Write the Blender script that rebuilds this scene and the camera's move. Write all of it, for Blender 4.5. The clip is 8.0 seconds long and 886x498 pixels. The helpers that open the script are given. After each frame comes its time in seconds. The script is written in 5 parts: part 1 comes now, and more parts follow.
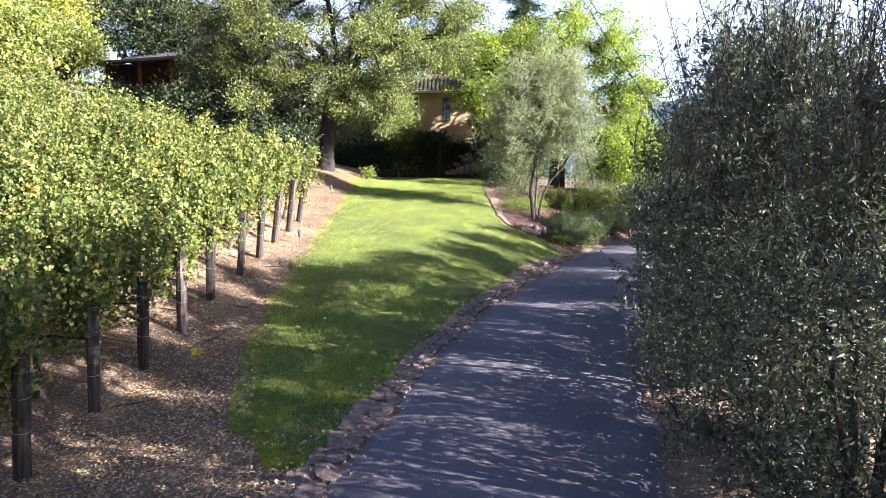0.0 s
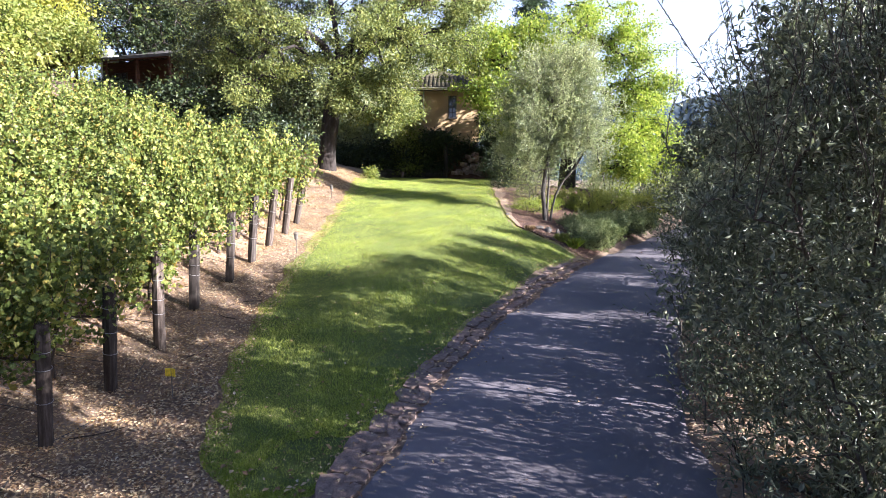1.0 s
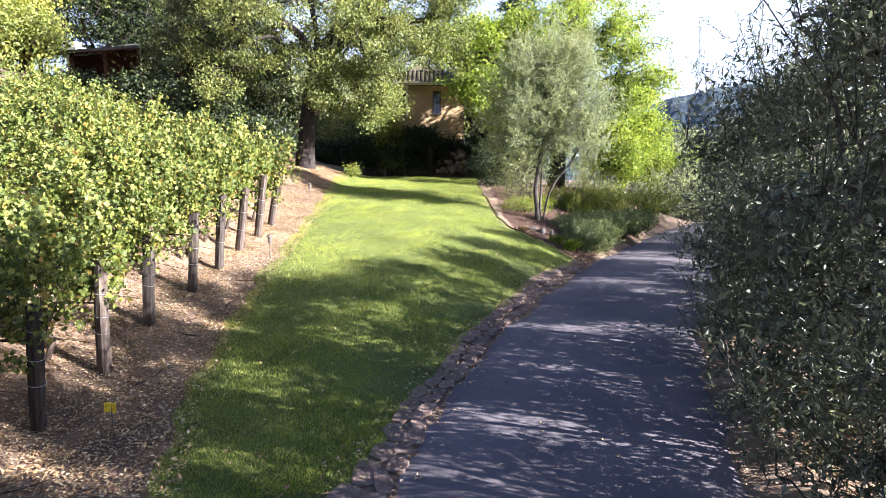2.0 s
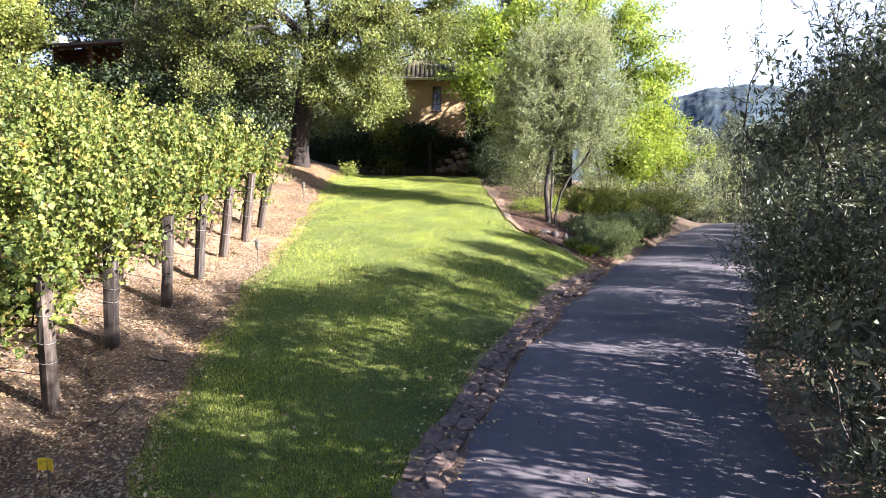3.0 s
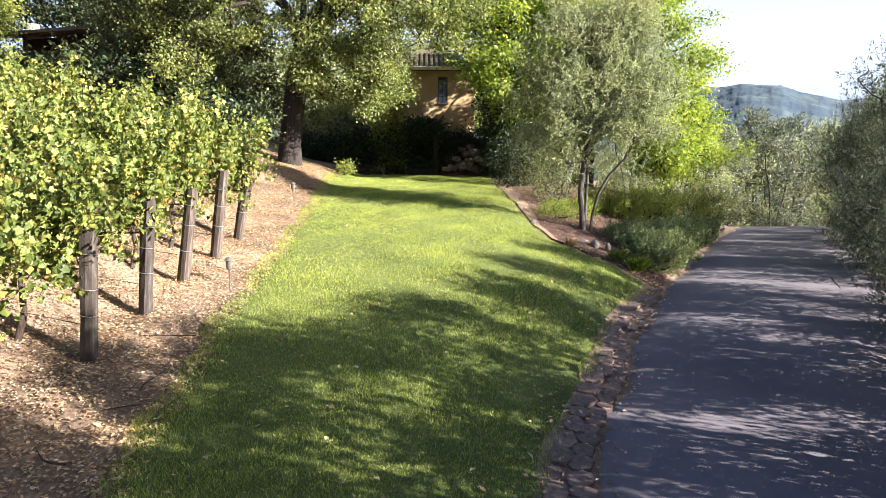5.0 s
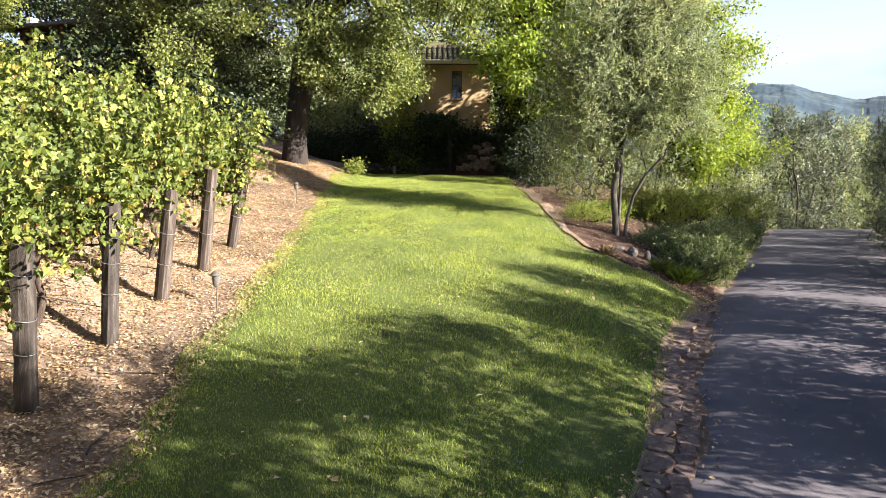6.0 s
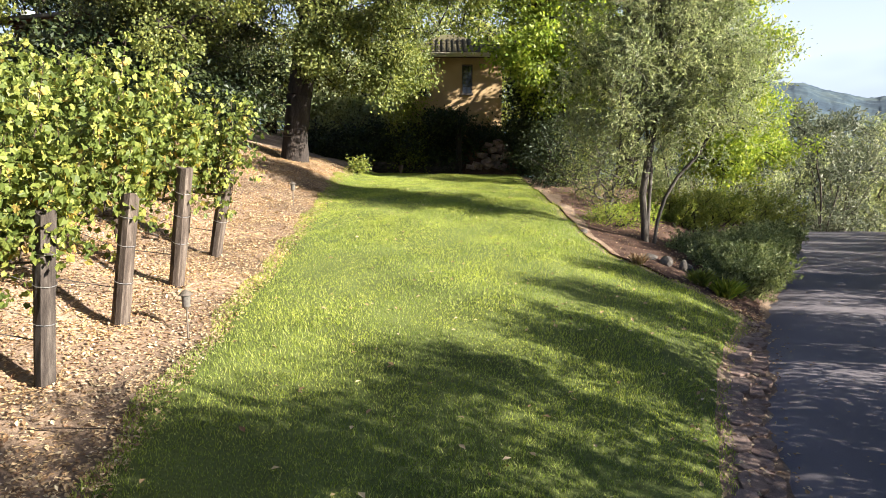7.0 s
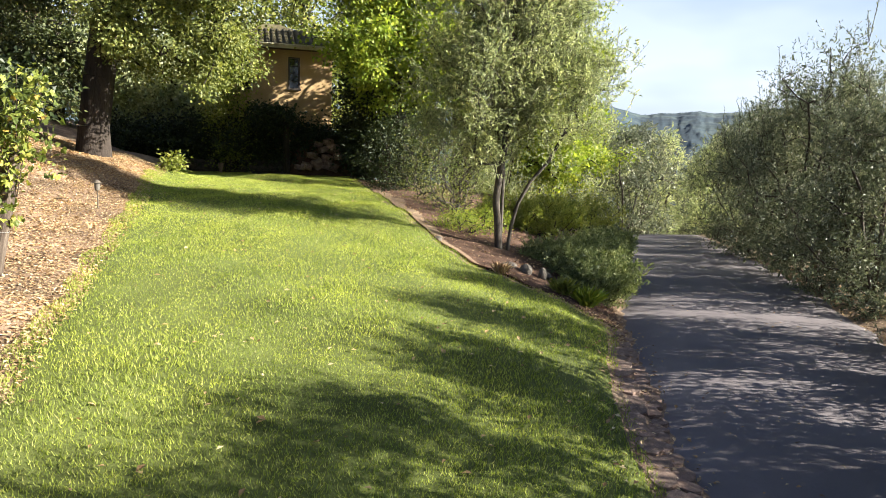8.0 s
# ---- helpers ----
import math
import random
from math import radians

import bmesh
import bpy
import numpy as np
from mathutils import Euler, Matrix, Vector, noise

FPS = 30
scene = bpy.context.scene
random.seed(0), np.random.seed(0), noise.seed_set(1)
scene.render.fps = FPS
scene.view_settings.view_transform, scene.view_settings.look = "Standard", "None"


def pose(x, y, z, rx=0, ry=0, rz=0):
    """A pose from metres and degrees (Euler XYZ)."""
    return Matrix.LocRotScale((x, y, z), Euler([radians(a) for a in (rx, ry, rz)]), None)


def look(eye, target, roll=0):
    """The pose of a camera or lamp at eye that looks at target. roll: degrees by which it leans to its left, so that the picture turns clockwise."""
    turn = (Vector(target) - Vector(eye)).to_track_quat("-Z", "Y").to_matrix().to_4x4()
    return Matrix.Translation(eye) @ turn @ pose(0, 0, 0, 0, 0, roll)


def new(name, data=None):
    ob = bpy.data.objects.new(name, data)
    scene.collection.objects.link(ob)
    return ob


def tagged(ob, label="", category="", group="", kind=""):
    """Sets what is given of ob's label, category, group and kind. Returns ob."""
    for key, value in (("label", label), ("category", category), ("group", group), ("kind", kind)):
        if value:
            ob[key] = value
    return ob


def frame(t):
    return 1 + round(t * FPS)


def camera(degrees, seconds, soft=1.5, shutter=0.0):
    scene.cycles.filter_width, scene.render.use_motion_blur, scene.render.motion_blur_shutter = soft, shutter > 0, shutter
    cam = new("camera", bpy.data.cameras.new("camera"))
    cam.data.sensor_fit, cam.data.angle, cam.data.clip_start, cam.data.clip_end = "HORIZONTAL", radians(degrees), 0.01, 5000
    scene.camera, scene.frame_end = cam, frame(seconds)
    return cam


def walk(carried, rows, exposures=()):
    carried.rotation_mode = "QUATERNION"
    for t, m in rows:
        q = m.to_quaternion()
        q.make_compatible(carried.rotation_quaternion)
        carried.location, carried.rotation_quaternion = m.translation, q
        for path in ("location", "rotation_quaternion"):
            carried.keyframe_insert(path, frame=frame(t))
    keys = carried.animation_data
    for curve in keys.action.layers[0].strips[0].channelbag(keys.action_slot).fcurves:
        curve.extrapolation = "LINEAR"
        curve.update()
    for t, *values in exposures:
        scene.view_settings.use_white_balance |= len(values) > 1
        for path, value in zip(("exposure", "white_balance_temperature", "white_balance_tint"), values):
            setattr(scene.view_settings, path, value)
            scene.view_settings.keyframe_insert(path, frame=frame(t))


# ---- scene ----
cam = camera(68.0, 8.0, soft=0.75)
PATH = [
    (0, (0.137, -0.224, 3.575), (0.123, 1.756, 3.288), -0.1),
    (0.5, (0.094, 0.435, 3.511), (0.077, 2.415, 3.226), -0.1),
    (1, (0.036, 1.192, 3.424), (0.009, 3.172, 3.143), -0.1),
    (1.5, (-0.06, 1.951, 3.365), (-0.056, 3.931, 3.082), -0.1),
    (3, (-0.415, 4.39, 3.214), (-0.372, 6.37, 2.932), -0.0),
    (3.5, (-0.564, 5.245, 3.168), (-0.516, 7.225, 2.887), 0.0),
    (4, (-0.667, 6.084, 3.148), (-0.626, 8.064, 2.865), 0.0),
    (5.5, (-1.029, 8.693, 3.039), (-0.967, 10.672, 2.757), 0.0),
    (6, (-1.108, 9.565, 3.017), (-1.078, 11.545, 2.734), -0.0),
    (6.5, (-1.122, 10.367, 3.01), (-1.131, 12.346, 2.723), 0.0),
    (7, (-1.18, 11.124, 2.998), (-1.171, 13.103, 2.71), 0.1),
    (7.5, (-1.429, 11.857, 2.972), (-1.189, 13.822, 2.687), 0.6),
    (8, (-1.774, 12.494, 2.959), (-1.214, 14.395, 2.685), 1.8),
]
walk(cam, [(t, look(eye, target, roll)) for t, eye, target, roll in PATH],
     exposures=[(0, 2.68, 4950, 21), (3.5, 2.64, 5170, 20), (6, 2.34, 5400, 15), (7, 2.22, 5500, 13), (8, 2.26, 5620, 10)])

# ---- sky, sun, exposure ----
SUN_AZ, SUN_EL = radians(68.0), radians(22.5)   # from the right, a little behind the walker
sun_from = Vector((math.sin(SUN_AZ) * math.cos(SUN_EL), -math.cos(SUN_AZ) * math.cos(SUN_EL), math.sin(SUN_EL)))
world = bpy.data.worlds.new("sky")
scene.world = world
world.use_nodes = True
wn = world.node_tree
wn.nodes.clear()
sky = wn.nodes.new("ShaderNodeTexSky")
sky.sky_type, sky.sun_disc = "NISHITA", False
sky.sun_elevation, sky.sun_rotation = SUN_EL, math.pi - SUN_AZ
sky.air_density, sky.dust_density, sky.ozone_density = 1.0, 2.6, 1.0
bg = wn.nodes.new("ShaderNodeBackground")
bg.inputs["Strength"].default_value = 0.033
wout = wn.nodes.new("ShaderNodeOutputWorld")
# bright haze low over the hills, thinning upwards
haze_map = wn.nodes.new("ShaderNodeMapping")
haze_map.inputs["Scale"].default_value = (1.0, 1.0, 3.0)
haze_co = wn.nodes.new("ShaderNodeTexCoord")
haze_noise = wn.nodes.new("ShaderNodeTexNoise")
haze_noise.inputs["Scale"].default_value, haze_noise.inputs["Detail"].default_value = 1.7, 4
haze_ramp = wn.nodes.new("ShaderNodeValToRGB")
haze_ramp.color_ramp.elements[0].position, haze_ramp.color_ramp.elements[0].color = 0.36, (0.15, 0.15, 0.15, 1)
haze_ramp.color_ramp.elements[1].position, haze_ramp.color_ramp.elements[1].color = 0.6, (0.95, 0.95, 0.95, 1)
haze = wn.nodes.new("ShaderNodeMix")
haze.data_type = "RGBA"
haze.inputs[7].default_value = (6.9, 7.1, 7.4, 1)
haze_axes = wn.nodes.new("ShaderNodeSeparateXYZ")
haze_low = wn.nodes.new("ShaderNodeMapRange")
for slot, value in zip(range(1, 5), (0.12, 0.5, 1.0, 0.0)):
    haze_low.inputs[slot].default_value = value
haze_fac = wn.nodes.new("ShaderNodeMath")
haze_fac.operation = "MULTIPLY"
wn.links.new(haze_co.outputs["Generated"], haze_map.inputs[0])
wn.links.new(haze_map.outputs[0], haze_noise.inputs["Vector"])
wn.links.new(haze_noise.outputs["Fac"], haze_ramp.inputs[0])
wn.links.new(haze_co.outputs["Generated"], haze_axes.inputs[0])
wn.links.new(haze_axes.outputs[2], haze_low.inputs[0])
wn.links.new(haze_ramp.outputs[0], haze_fac.inputs[0])
wn.links.new(haze_low.outputs[0], haze_fac.inputs[1])
wn.links.new(haze_fac.outputs[0], haze.inputs[0])
wn.links.new(sky.outputs[0], haze.inputs[6])
wn.links.new(haze.outputs[2], bg.inputs[0])
wn.links.new(bg.outputs[0], wout.inputs[0])
sun_data = bpy.data.lights.new("sun", "SUN")
sun_data.energy, sun_data.angle, sun_data.color = 5.0, radians(0.55), (1.0, 0.88, 0.66)
sun = new("sun", sun_data)
sun.matrix_world = look(sun_from * 60, (0, 0, 0))

# ---- materials ----


def material(name):
    m = bpy.data.materials.new(name)
    m.use_nodes = True
    nt = m.node_tree
    nt.nodes.clear()
    out = nt.nodes.new("ShaderNodeOutputMaterial")
    return m, nt, out


def ramp(nt, stops, fac):
    r = nt.nodes.new("ShaderNodeValToRGB")
    e = r.color_ramp.elements
    while len(e) < len(stops):
        e.new(0.5)
    for k, (p, c) in enumerate(stops):
        e[k].position, e[k].color = p, (*c, 1)
    nt.links.new(fac, r.inputs[0])
    return r.outputs[0]


def noise_tex(nt, vec, scale, detail=5, rough=0.6, distort=0.0):
    n = nt.nodes.new("ShaderNodeTexNoise")
    n.inputs["Scale"].default_value, n.inputs["Detail"].default_value = scale, detail
    n.inputs["Roughness"].default_value, n.inputs["Distortion"].default_value = rough, distort
    if vec is not None:
        nt.links.new(vec, n.inputs["Vector"])
    return n.outputs["Fac"]


def mix(nt, a, b, fac, how="MIX"):
    n = nt.nodes.new("ShaderNodeMix")
    n.data_type, n.blend_type = "RGBA", how
    for value, socket in ((fac, n.inputs[0]), (a, n.inputs[6]), (b, n.inputs[7])):
        if isinstance(value, (int, float)):
            socket.default_value = value
        elif isinstance(value, tuple):
            socket.default_value = (*value, 1)
        else:
            nt.links.new(value, socket)
    return n.outputs[2]


def bump(nt, height, strength, distance):
    b = nt.nodes.new("ShaderNodeBump")
    b.inputs["Strength"].default_value, b.inputs["Distance"].default_value = strength, distance
    nt.links.new(height, b.inputs["Height"])
    return b.outputs[0]


def surface(name, stops, scale, fine=30.0, rough=0.85, bump_d=0.01, bump_s=0.6, stretch=(1, 1, 1), metal=0.0, vary=0.0, spec=0.3, where="Object"):
    """Two-scale noise surface: broad stains times fine grain, with relief."""
    m, nt, out = material(name)
    co = nt.nodes.new("ShaderNodeTexCoord")
    mp = nt.nodes.new("ShaderNodeMapping")
    mp.inputs["Scale"].default_value = stretch
    nt.links.new(co.outputs[where], mp.inputs[0])
    broad = noise_tex(nt, mp.outputs[0], scale, 4, 0.55, 0.4)
    grain = noise_tex(nt, mp.outputs[0], fine, 6, 0.65)
    col = ramp(nt, stops, broad)
    tone = ramp(nt, [(0.25, (0.55, 0.55, 0.55)), (0.75, (1.3, 1.3, 1.3))], grain)
    col = mix(nt, col, tone, 1.0, "MULTIPLY")
    if vary:
        oi = nt.nodes.new("ShaderNodeObjectInfo")
        v = ramp(nt, [(0, (1 - vary,) * 3), (1, (1 + vary, 1 + vary * 0.8, 1 + vary * 0.6))], oi.outputs["Random"])
        col = mix(nt, col, v, 1.0, "MULTIPLY")
    p = nt.nodes.new("ShaderNodeBsdfPrincipled")
    nt.links.new(col, p.inputs["Base Color"])
    p.inputs["Roughness"].default_value, p.inputs["Metallic"].default_value = rough, metal
    p.inputs["Specular IOR Level"].default_value = spec
    nt.links.new(bump(nt, grain, bump_s, bump_d), p.inputs["Normal"])
    nt.links.new(p.outputs[0], out.inputs[0])
    return m


def leafy(name, stops, glow, thin=0.35, rough=0.5, spec=0.35):
    """Leaves: colour from leaf to leaf, light shining through the blades."""
    m, nt, out = material(name)
    g = nt.nodes.new("ShaderNodeNewGeometry")
    col = ramp(nt, stops, g.outputs["Random Per Island"])
    co = nt.nodes.new("ShaderNodeTexCoord")
    patch = noise_tex(nt, co.outputs["Object"], 0.9, 3, 0.6)
    col = mix(nt, col, ramp(nt, [(0.3, (0.72, 0.76, 0.8)), (0.7, (1.2, 1.14, 0.95))], patch), 1.0, "MULTIPLY")
    p = nt.nodes.new("ShaderNodeBsdfPrincipled")
    nt.links.new(col, p.inputs["Base Color"])
    p.inputs["Roughness"].default_value, p.inputs["Specular IOR Level"].default_value = rough, spec
    t = nt.nodes.new("ShaderNodeBsdfTranslucent")
    nt.links.new(mix(nt, col, glow, 1.0, "MULTIPLY"), t.inputs["Color"])
    s = nt.nodes.new("ShaderNodeMixShader")
    s.inputs[0].default_value = thin
    nt.links.new(p.outputs[0], s.inputs[1])
    nt.links.new(t.outputs[0], s.inputs[2])
    nt.links.new(s.outputs[0], out.inputs[0])
    return m


def plain(name, color, rough=0.6, metal=0.0, vary=0.1):
    return surface(name, [(0.3, tuple(c * (1 - vary) for c in color)), (0.7, tuple(min(1, c * (1 + vary)) for c in color))], 3.0, 40.0, rough, 0.002, 0.3, metal=metal)


M_SOIL = surface("leaf_litter_soil", [(0.25, (0.11, 0.075, 0.05)), (0.5, (0.24, 0.165, 0.11)), (0.75, (0.38, 0.28, 0.19))], 0.9, 22, 0.95, 0.03, 0.9)
M_MULCH = surface("bark_mulch", [(0.3, (0.055, 0.028, 0.018)), (0.7, (0.15, 0.085, 0.056))], 2.5, 35, 0.95, 0.03, 1.0)
M_ASPHALT = surface("asphalt", [(0.3, (0.132, 0.114, 0.122)), (0.7, (0.200, 0.172, 0.178))], 0.45, 90, 0.9, 0.006, 0.7)
M_TURF = surface("turf", [(0.3, (0.075, 0.090, 0.018)), (0.7, (0.135, 0.155, 0.035))], 0.8, 28, 0.95, 0.02, 0.9)
M_STONE = surface("edging_stone", [(0.3, (0.14, 0.10, 0.085)), (0.55, (0.25, 0.175, 0.14)), (0.8, (0.35, 0.28, 0.24))], 3.0, 24, 0.9, 0.012, 0.8, vary=0.2)
M_ROCK = surface("bed_rock", [(0.3, (0.07, 0.06, 0.052)), (0.7, (0.17, 0.15, 0.13))], 4.0, 26, 0.9, 0.015, 0.8, vary=0.2)
M_POST = surface("weathered_post_wood", [(0.3, (0.035, 0.026, 0.021)), (0.55, (0.085, 0.066, 0.053)), (0.8, (0.22, 0.185, 0.152))], 2.2, 30, 0.9, 0.01, 0.9, (6, 6, 0.7), vary=0.3)
M_BARK = surface("tree_bark", [(0.3, (0.017, 0.013, 0.011)), (0.7, (0.055, 0.042, 0.034))], 3.0, 14, 0.95, 0.05, 1.0, (2.2, 2.2, 0.5))
M_OLIVEBARK = surface("olive_bark", [(0.3, (0.036, 0.030, 0.025)), (0.7, (0.11, 0.092, 0.075))], 4.0, 22, 0.95, 0.02, 0.9, (2, 2, 0.6))
M_VINEBARK = surface("vine_bark", [(0.3, (0.045, 0.03, 0.022)), (0.7, (0.12, 0.085, 0.06))], 6.0, 30, 0.95, 0.015, 1.0, (3, 3, 0.5))
M_WIRE = plain("trellis_wire", (0.42, 0.40, 0.38), 0.4, 0.8)
M_HOSE = plain("drip_hose", (0.085, 0.07, 0.06), 0.5)
M_STUCCO = surface("ochre_stucco", [(0.3, (0.39, 0.26, 0.125)), (0.7, (0.50, 0.345, 0.18))], 0.8, 30, 0.9, 0.006, 0.5)
M_CREAM = surface("cream_trim_paint", [(0.3, (0.60, 0.55, 0.42)), (0.7, (0.74, 0.69, 0.56))], 2.0, 30, 0.7, 0.003, 0.3)
M_ROOF = surface("mossy_roof_tile", [(0.3, (0.06, 0.05, 0.03)), (0.55, (0.10, 0.085, 0.042)), (0.8, (0.12, 0.125, 0.05))], 1.2, 22, 0.9, 0.02, 0.8, vary=0.2)
M_DARKWOOD = surface("dark_stained_wood", [(0.3, (0.045, 0.022, 0.014)), (0.7, (0.11, 0.052, 0.032))], 1.5, 24, 0.8, 0.006, 0.6, (1, 1, 6))
M_SHINGLE = surface("grey_shingle", [(0.3, (0.045, 0.04, 0.036)), (0.7, (0.11, 0.098, 0.088))], 1.5, 30, 0.9, 0.015, 0.8)
M_WHITE = surface("white_plaster", [(0.3, (0.68, 0.66, 0.62)), (0.7, (0.82, 0.80, 0.76))], 1.5, 30, 0.85, 0.005, 0.4)
M_WALLSTONE = surface("garden_wall_stone", [(0.3, (0.035, 0.030, 0.026)), (0.7, (0.11, 0.095, 0.08))], 2.2, 18, 0.95, 0.03, 0.9, vary=0.3)
M_YELLOW = plain("yellow_plastic", (0.95, 0.66, 0.03), 0.45)
M_BRASS = plain("aged_copper_lamp", (0.20, 0.165, 0.13), 0.5, 0.5)
M_LAMPGLASS = plain("frosted_lamp_glass", (0.13, 0.115, 0.10), 0.35)
M_FRAME = plain("dark_window_frame", (0.055, 0.045, 0.04), 0.5)

M_VINE = leafy("vine_leaf", [(0.0, (0.065, 0.088, 0.018)), (0.35, (0.12, 0.152, 0.03)), (0.7, (0.2, 0.228, 0.047)), (0.93, (0.34, 0.33, 0.08)), (1.0, (0.42, 0.27, 0.07))], (1.5, 1.5, 0.8), 0.34, 0.5)
M_OLIVE = leafy("olive_leaf", [(0.0, (0.06, 0.07, 0.046)), (0.55, (0.128, 0.143, 0.095)), (1.0, (0.30, 0.31, 0.24))], (1.2, 1.25, 0.85), 0.26, 0.48, 0.4)
M_OLIVEPALE = leafy("pale_olive_leaf", [(0.0, (0.18, 0.21, 0.11)), (0.5, (0.31, 0.335, 0.19)), (1.0, (0.50, 0.51, 0.33))], (1.25, 1.3, 0.85), 0.5, 0.45, 0.45)
M_OAK = leafy("oak_leaf", [(0.0, (0.08, 0.1, 0.028)), (0.55, (0.16, 0.185, 0.052)), (1.0, (0.30, 0.31, 0.095))], (1.4, 1.45, 0.7), 0.36, 0.5)
# the oak leaf again, its colours darkened for crowns standing in shade
M_OAKSHADED = leafy("shaded_oak_leaf", [(0.0, (0.026, 0.036, 0.012)), (0.55, (0.055, 0.07, 0.022)), (1.0, (0.13, 0.14, 0.045))], (1.3, 1.4, 0.6), 0.2, 0.5)
M_BROAD = leafy("bright_broad_leaf", [(0.0, (0.125, 0.18, 0.024)), (0.5, (0.215, 0.275, 0.04)), (1.0, (0.36, 0.39, 0.075))], (1.6, 1.6, 0.7), 0.48, 0.5)
M_GOLD = leafy("yellowing_leaf", [(0.0, (0.20, 0.22, 0.03)), (0.5, (0.34, 0.34, 0.045)), (1.0, (0.48, 0.42, 0.07))], (1.5, 1.5, 0.6), 0.4, 0.5)
M_CONIFER = leafy("conifer_needle", [(0.0, (0.018, 0.035, 0.014)), (1.0, (0.055, 0.085, 0.028))], (1, 1.1, 0.6), 0.12, 0.6)
# leaf colour darkened for shrubs and trees that stand in deep shade
M_SHRUB = leafy("shade_darkened_leaf", [(0.0, (0.012, 0.020, 0.008)), (0.6, (0.030, 0.044, 0.014)), (1.0, (0.075, 0.09, 0.028))], (1.2, 1.3, 0.6), 0.2, 0.5)
M_ROSEMARY = leafy("rosemary_leaf", [(0.0, (0.085, 0.11, 0.042)), (0.5, (0.19, 0.22, 0.09)), (1.0, (0.36, 0.38, 0.19))], (1.2, 1.3, 0.6), 0.2, 0.55)
M_YGREEN = leafy("yellow_green_leaf", [(0.0, (0.12, 0.15, 0.03)), (0.5, (0.20, 0.225, 0.045)), (1.0, (0.31, 0.30, 0.08))], (1.4, 1.5, 0.6), 0.35, 0.55)
M_GRASS = leafy("grass_blade", [(0.0, (0.155, 0.195, 0.033)), (0.5, (0.31, 0.355, 0.07)), (0.9, (0.46, 0.485, 0.13)), (1.0, (0.57, 0.54, 0.26))], (1.3, 1.4, 0.6), 0.42, 0.55, 0.25)
M_DRYLEAF = leafy("fallen_leaf", [(0.0, (0.16, 0.085, 0.046)), (0.4, (0.38, 0.25, 0.135)), (0.85, (0.58, 0.435, 0.26)), (1.0, (0.70, 0.58, 0.40))], (1.1, 1.0, 0.8), 0.12, 0.8)
# forest colours shifted to blue to stand in for distance haze
M_FOREST = surface("haze_blue_hillside", [(0.36, (0.024, 0.040, 0.058)), (0.5, (0.036, 0.056, 0.072)), (0.66, (0.066, 0.088, 0.088))], 0.02, 0.12, 0.95, 1.0, 0.2)
M_GLASS, nt_, out_ = material("window_glass")
p_ = nt_.nodes.new("ShaderNodeBsdfPrincipled")
p_.inputs["Base Color"].default_value, p_.inputs["Roughness"].default_value = (0.012, 0.014, 0.016, 1), 0.06
p_.inputs["Specular IOR Level"].default_value = 0.6
nt_.links.new(p_.outputs[0], out_.inputs[0])

# ---- helpers for building ----


def fast_mesh(name, verts, faces, mat, smooth=False):
    """A mesh from arrays: verts (n, 3), faces (m, 3 or 4)."""
    verts, faces = np.asarray(verts, np.float32), np.asarray(faces, np.int32)
    me = bpy.data.meshes.new(name)
    k = faces.shape[1]
    me.vertices.add(len(verts))
    me.vertices.foreach_set("co", verts.ravel())
    me.loops.add(faces.size)
    me.loops.foreach_set("vertex_index", faces.ravel())
    me.polygons.add(len(faces))
    me.polygons.foreach_set("loop_start", np.arange(0, faces.size, k, dtype=np.int32))
    me.polygons.foreach_set("use_smooth", np.full(len(faces), smooth))
    me.materials.append(mat)
    me.update(calc_edges=True)
    me.validate()
    return me


def bm_mesh(name, bm, mat, smooth=False):
    me = bpy.data.meshes.new(name)
    bmesh.ops.recalc_face_normals(bm, faces=bm.faces)
    for f in bm.faces:
        f.smooth = smooth
    bm.to_mesh(me)
    bm.free()
    me.materials.append(mat)
    return me


def part(name, bm, mat, parent, label="", smooth=False, kind=""):
    me = bm_mesh(name, bm, mat, smooth) if isinstance(bm, bmesh.types.BMesh) else bm
    ob = new(name, me)
    ob.parent = parent
    tagged(ob, label, kind=kind)
    return ob


def thing(name, label, category, m=None, group="", kind=""):
    ob = new(name)
    ob.empty_display_size = 0.3
    tagged(ob, label, category, group, kind)
    if m is not None:
        ob.matrix_basis = m
    return ob


def add_box(bm, x0, x1, y0, y1, z0, z1, bevel=0.0):
    vs = [bm.verts.new((x, y, z)) for z in (z0, z1) for y in (y0, y1) for x in (x0, x1)]
    fs = [bm.faces.new([vs[i] for i in q]) for q in ((0, 2, 3, 1), (4, 5, 7, 6), (0, 1, 5, 4), (2, 6, 7, 3), (0, 4, 6, 2), (1, 3, 7, 5))]
    if bevel:
        es = list({e for f in fs for e in f.edges})
        bmesh.ops.bevel(bm, geom=es, offset=bevel, segments=2, affect="EDGES", profile=0.6)
    return bm


def box(*a, **k):
    return add_box(bmesh.new(), *a, **k)


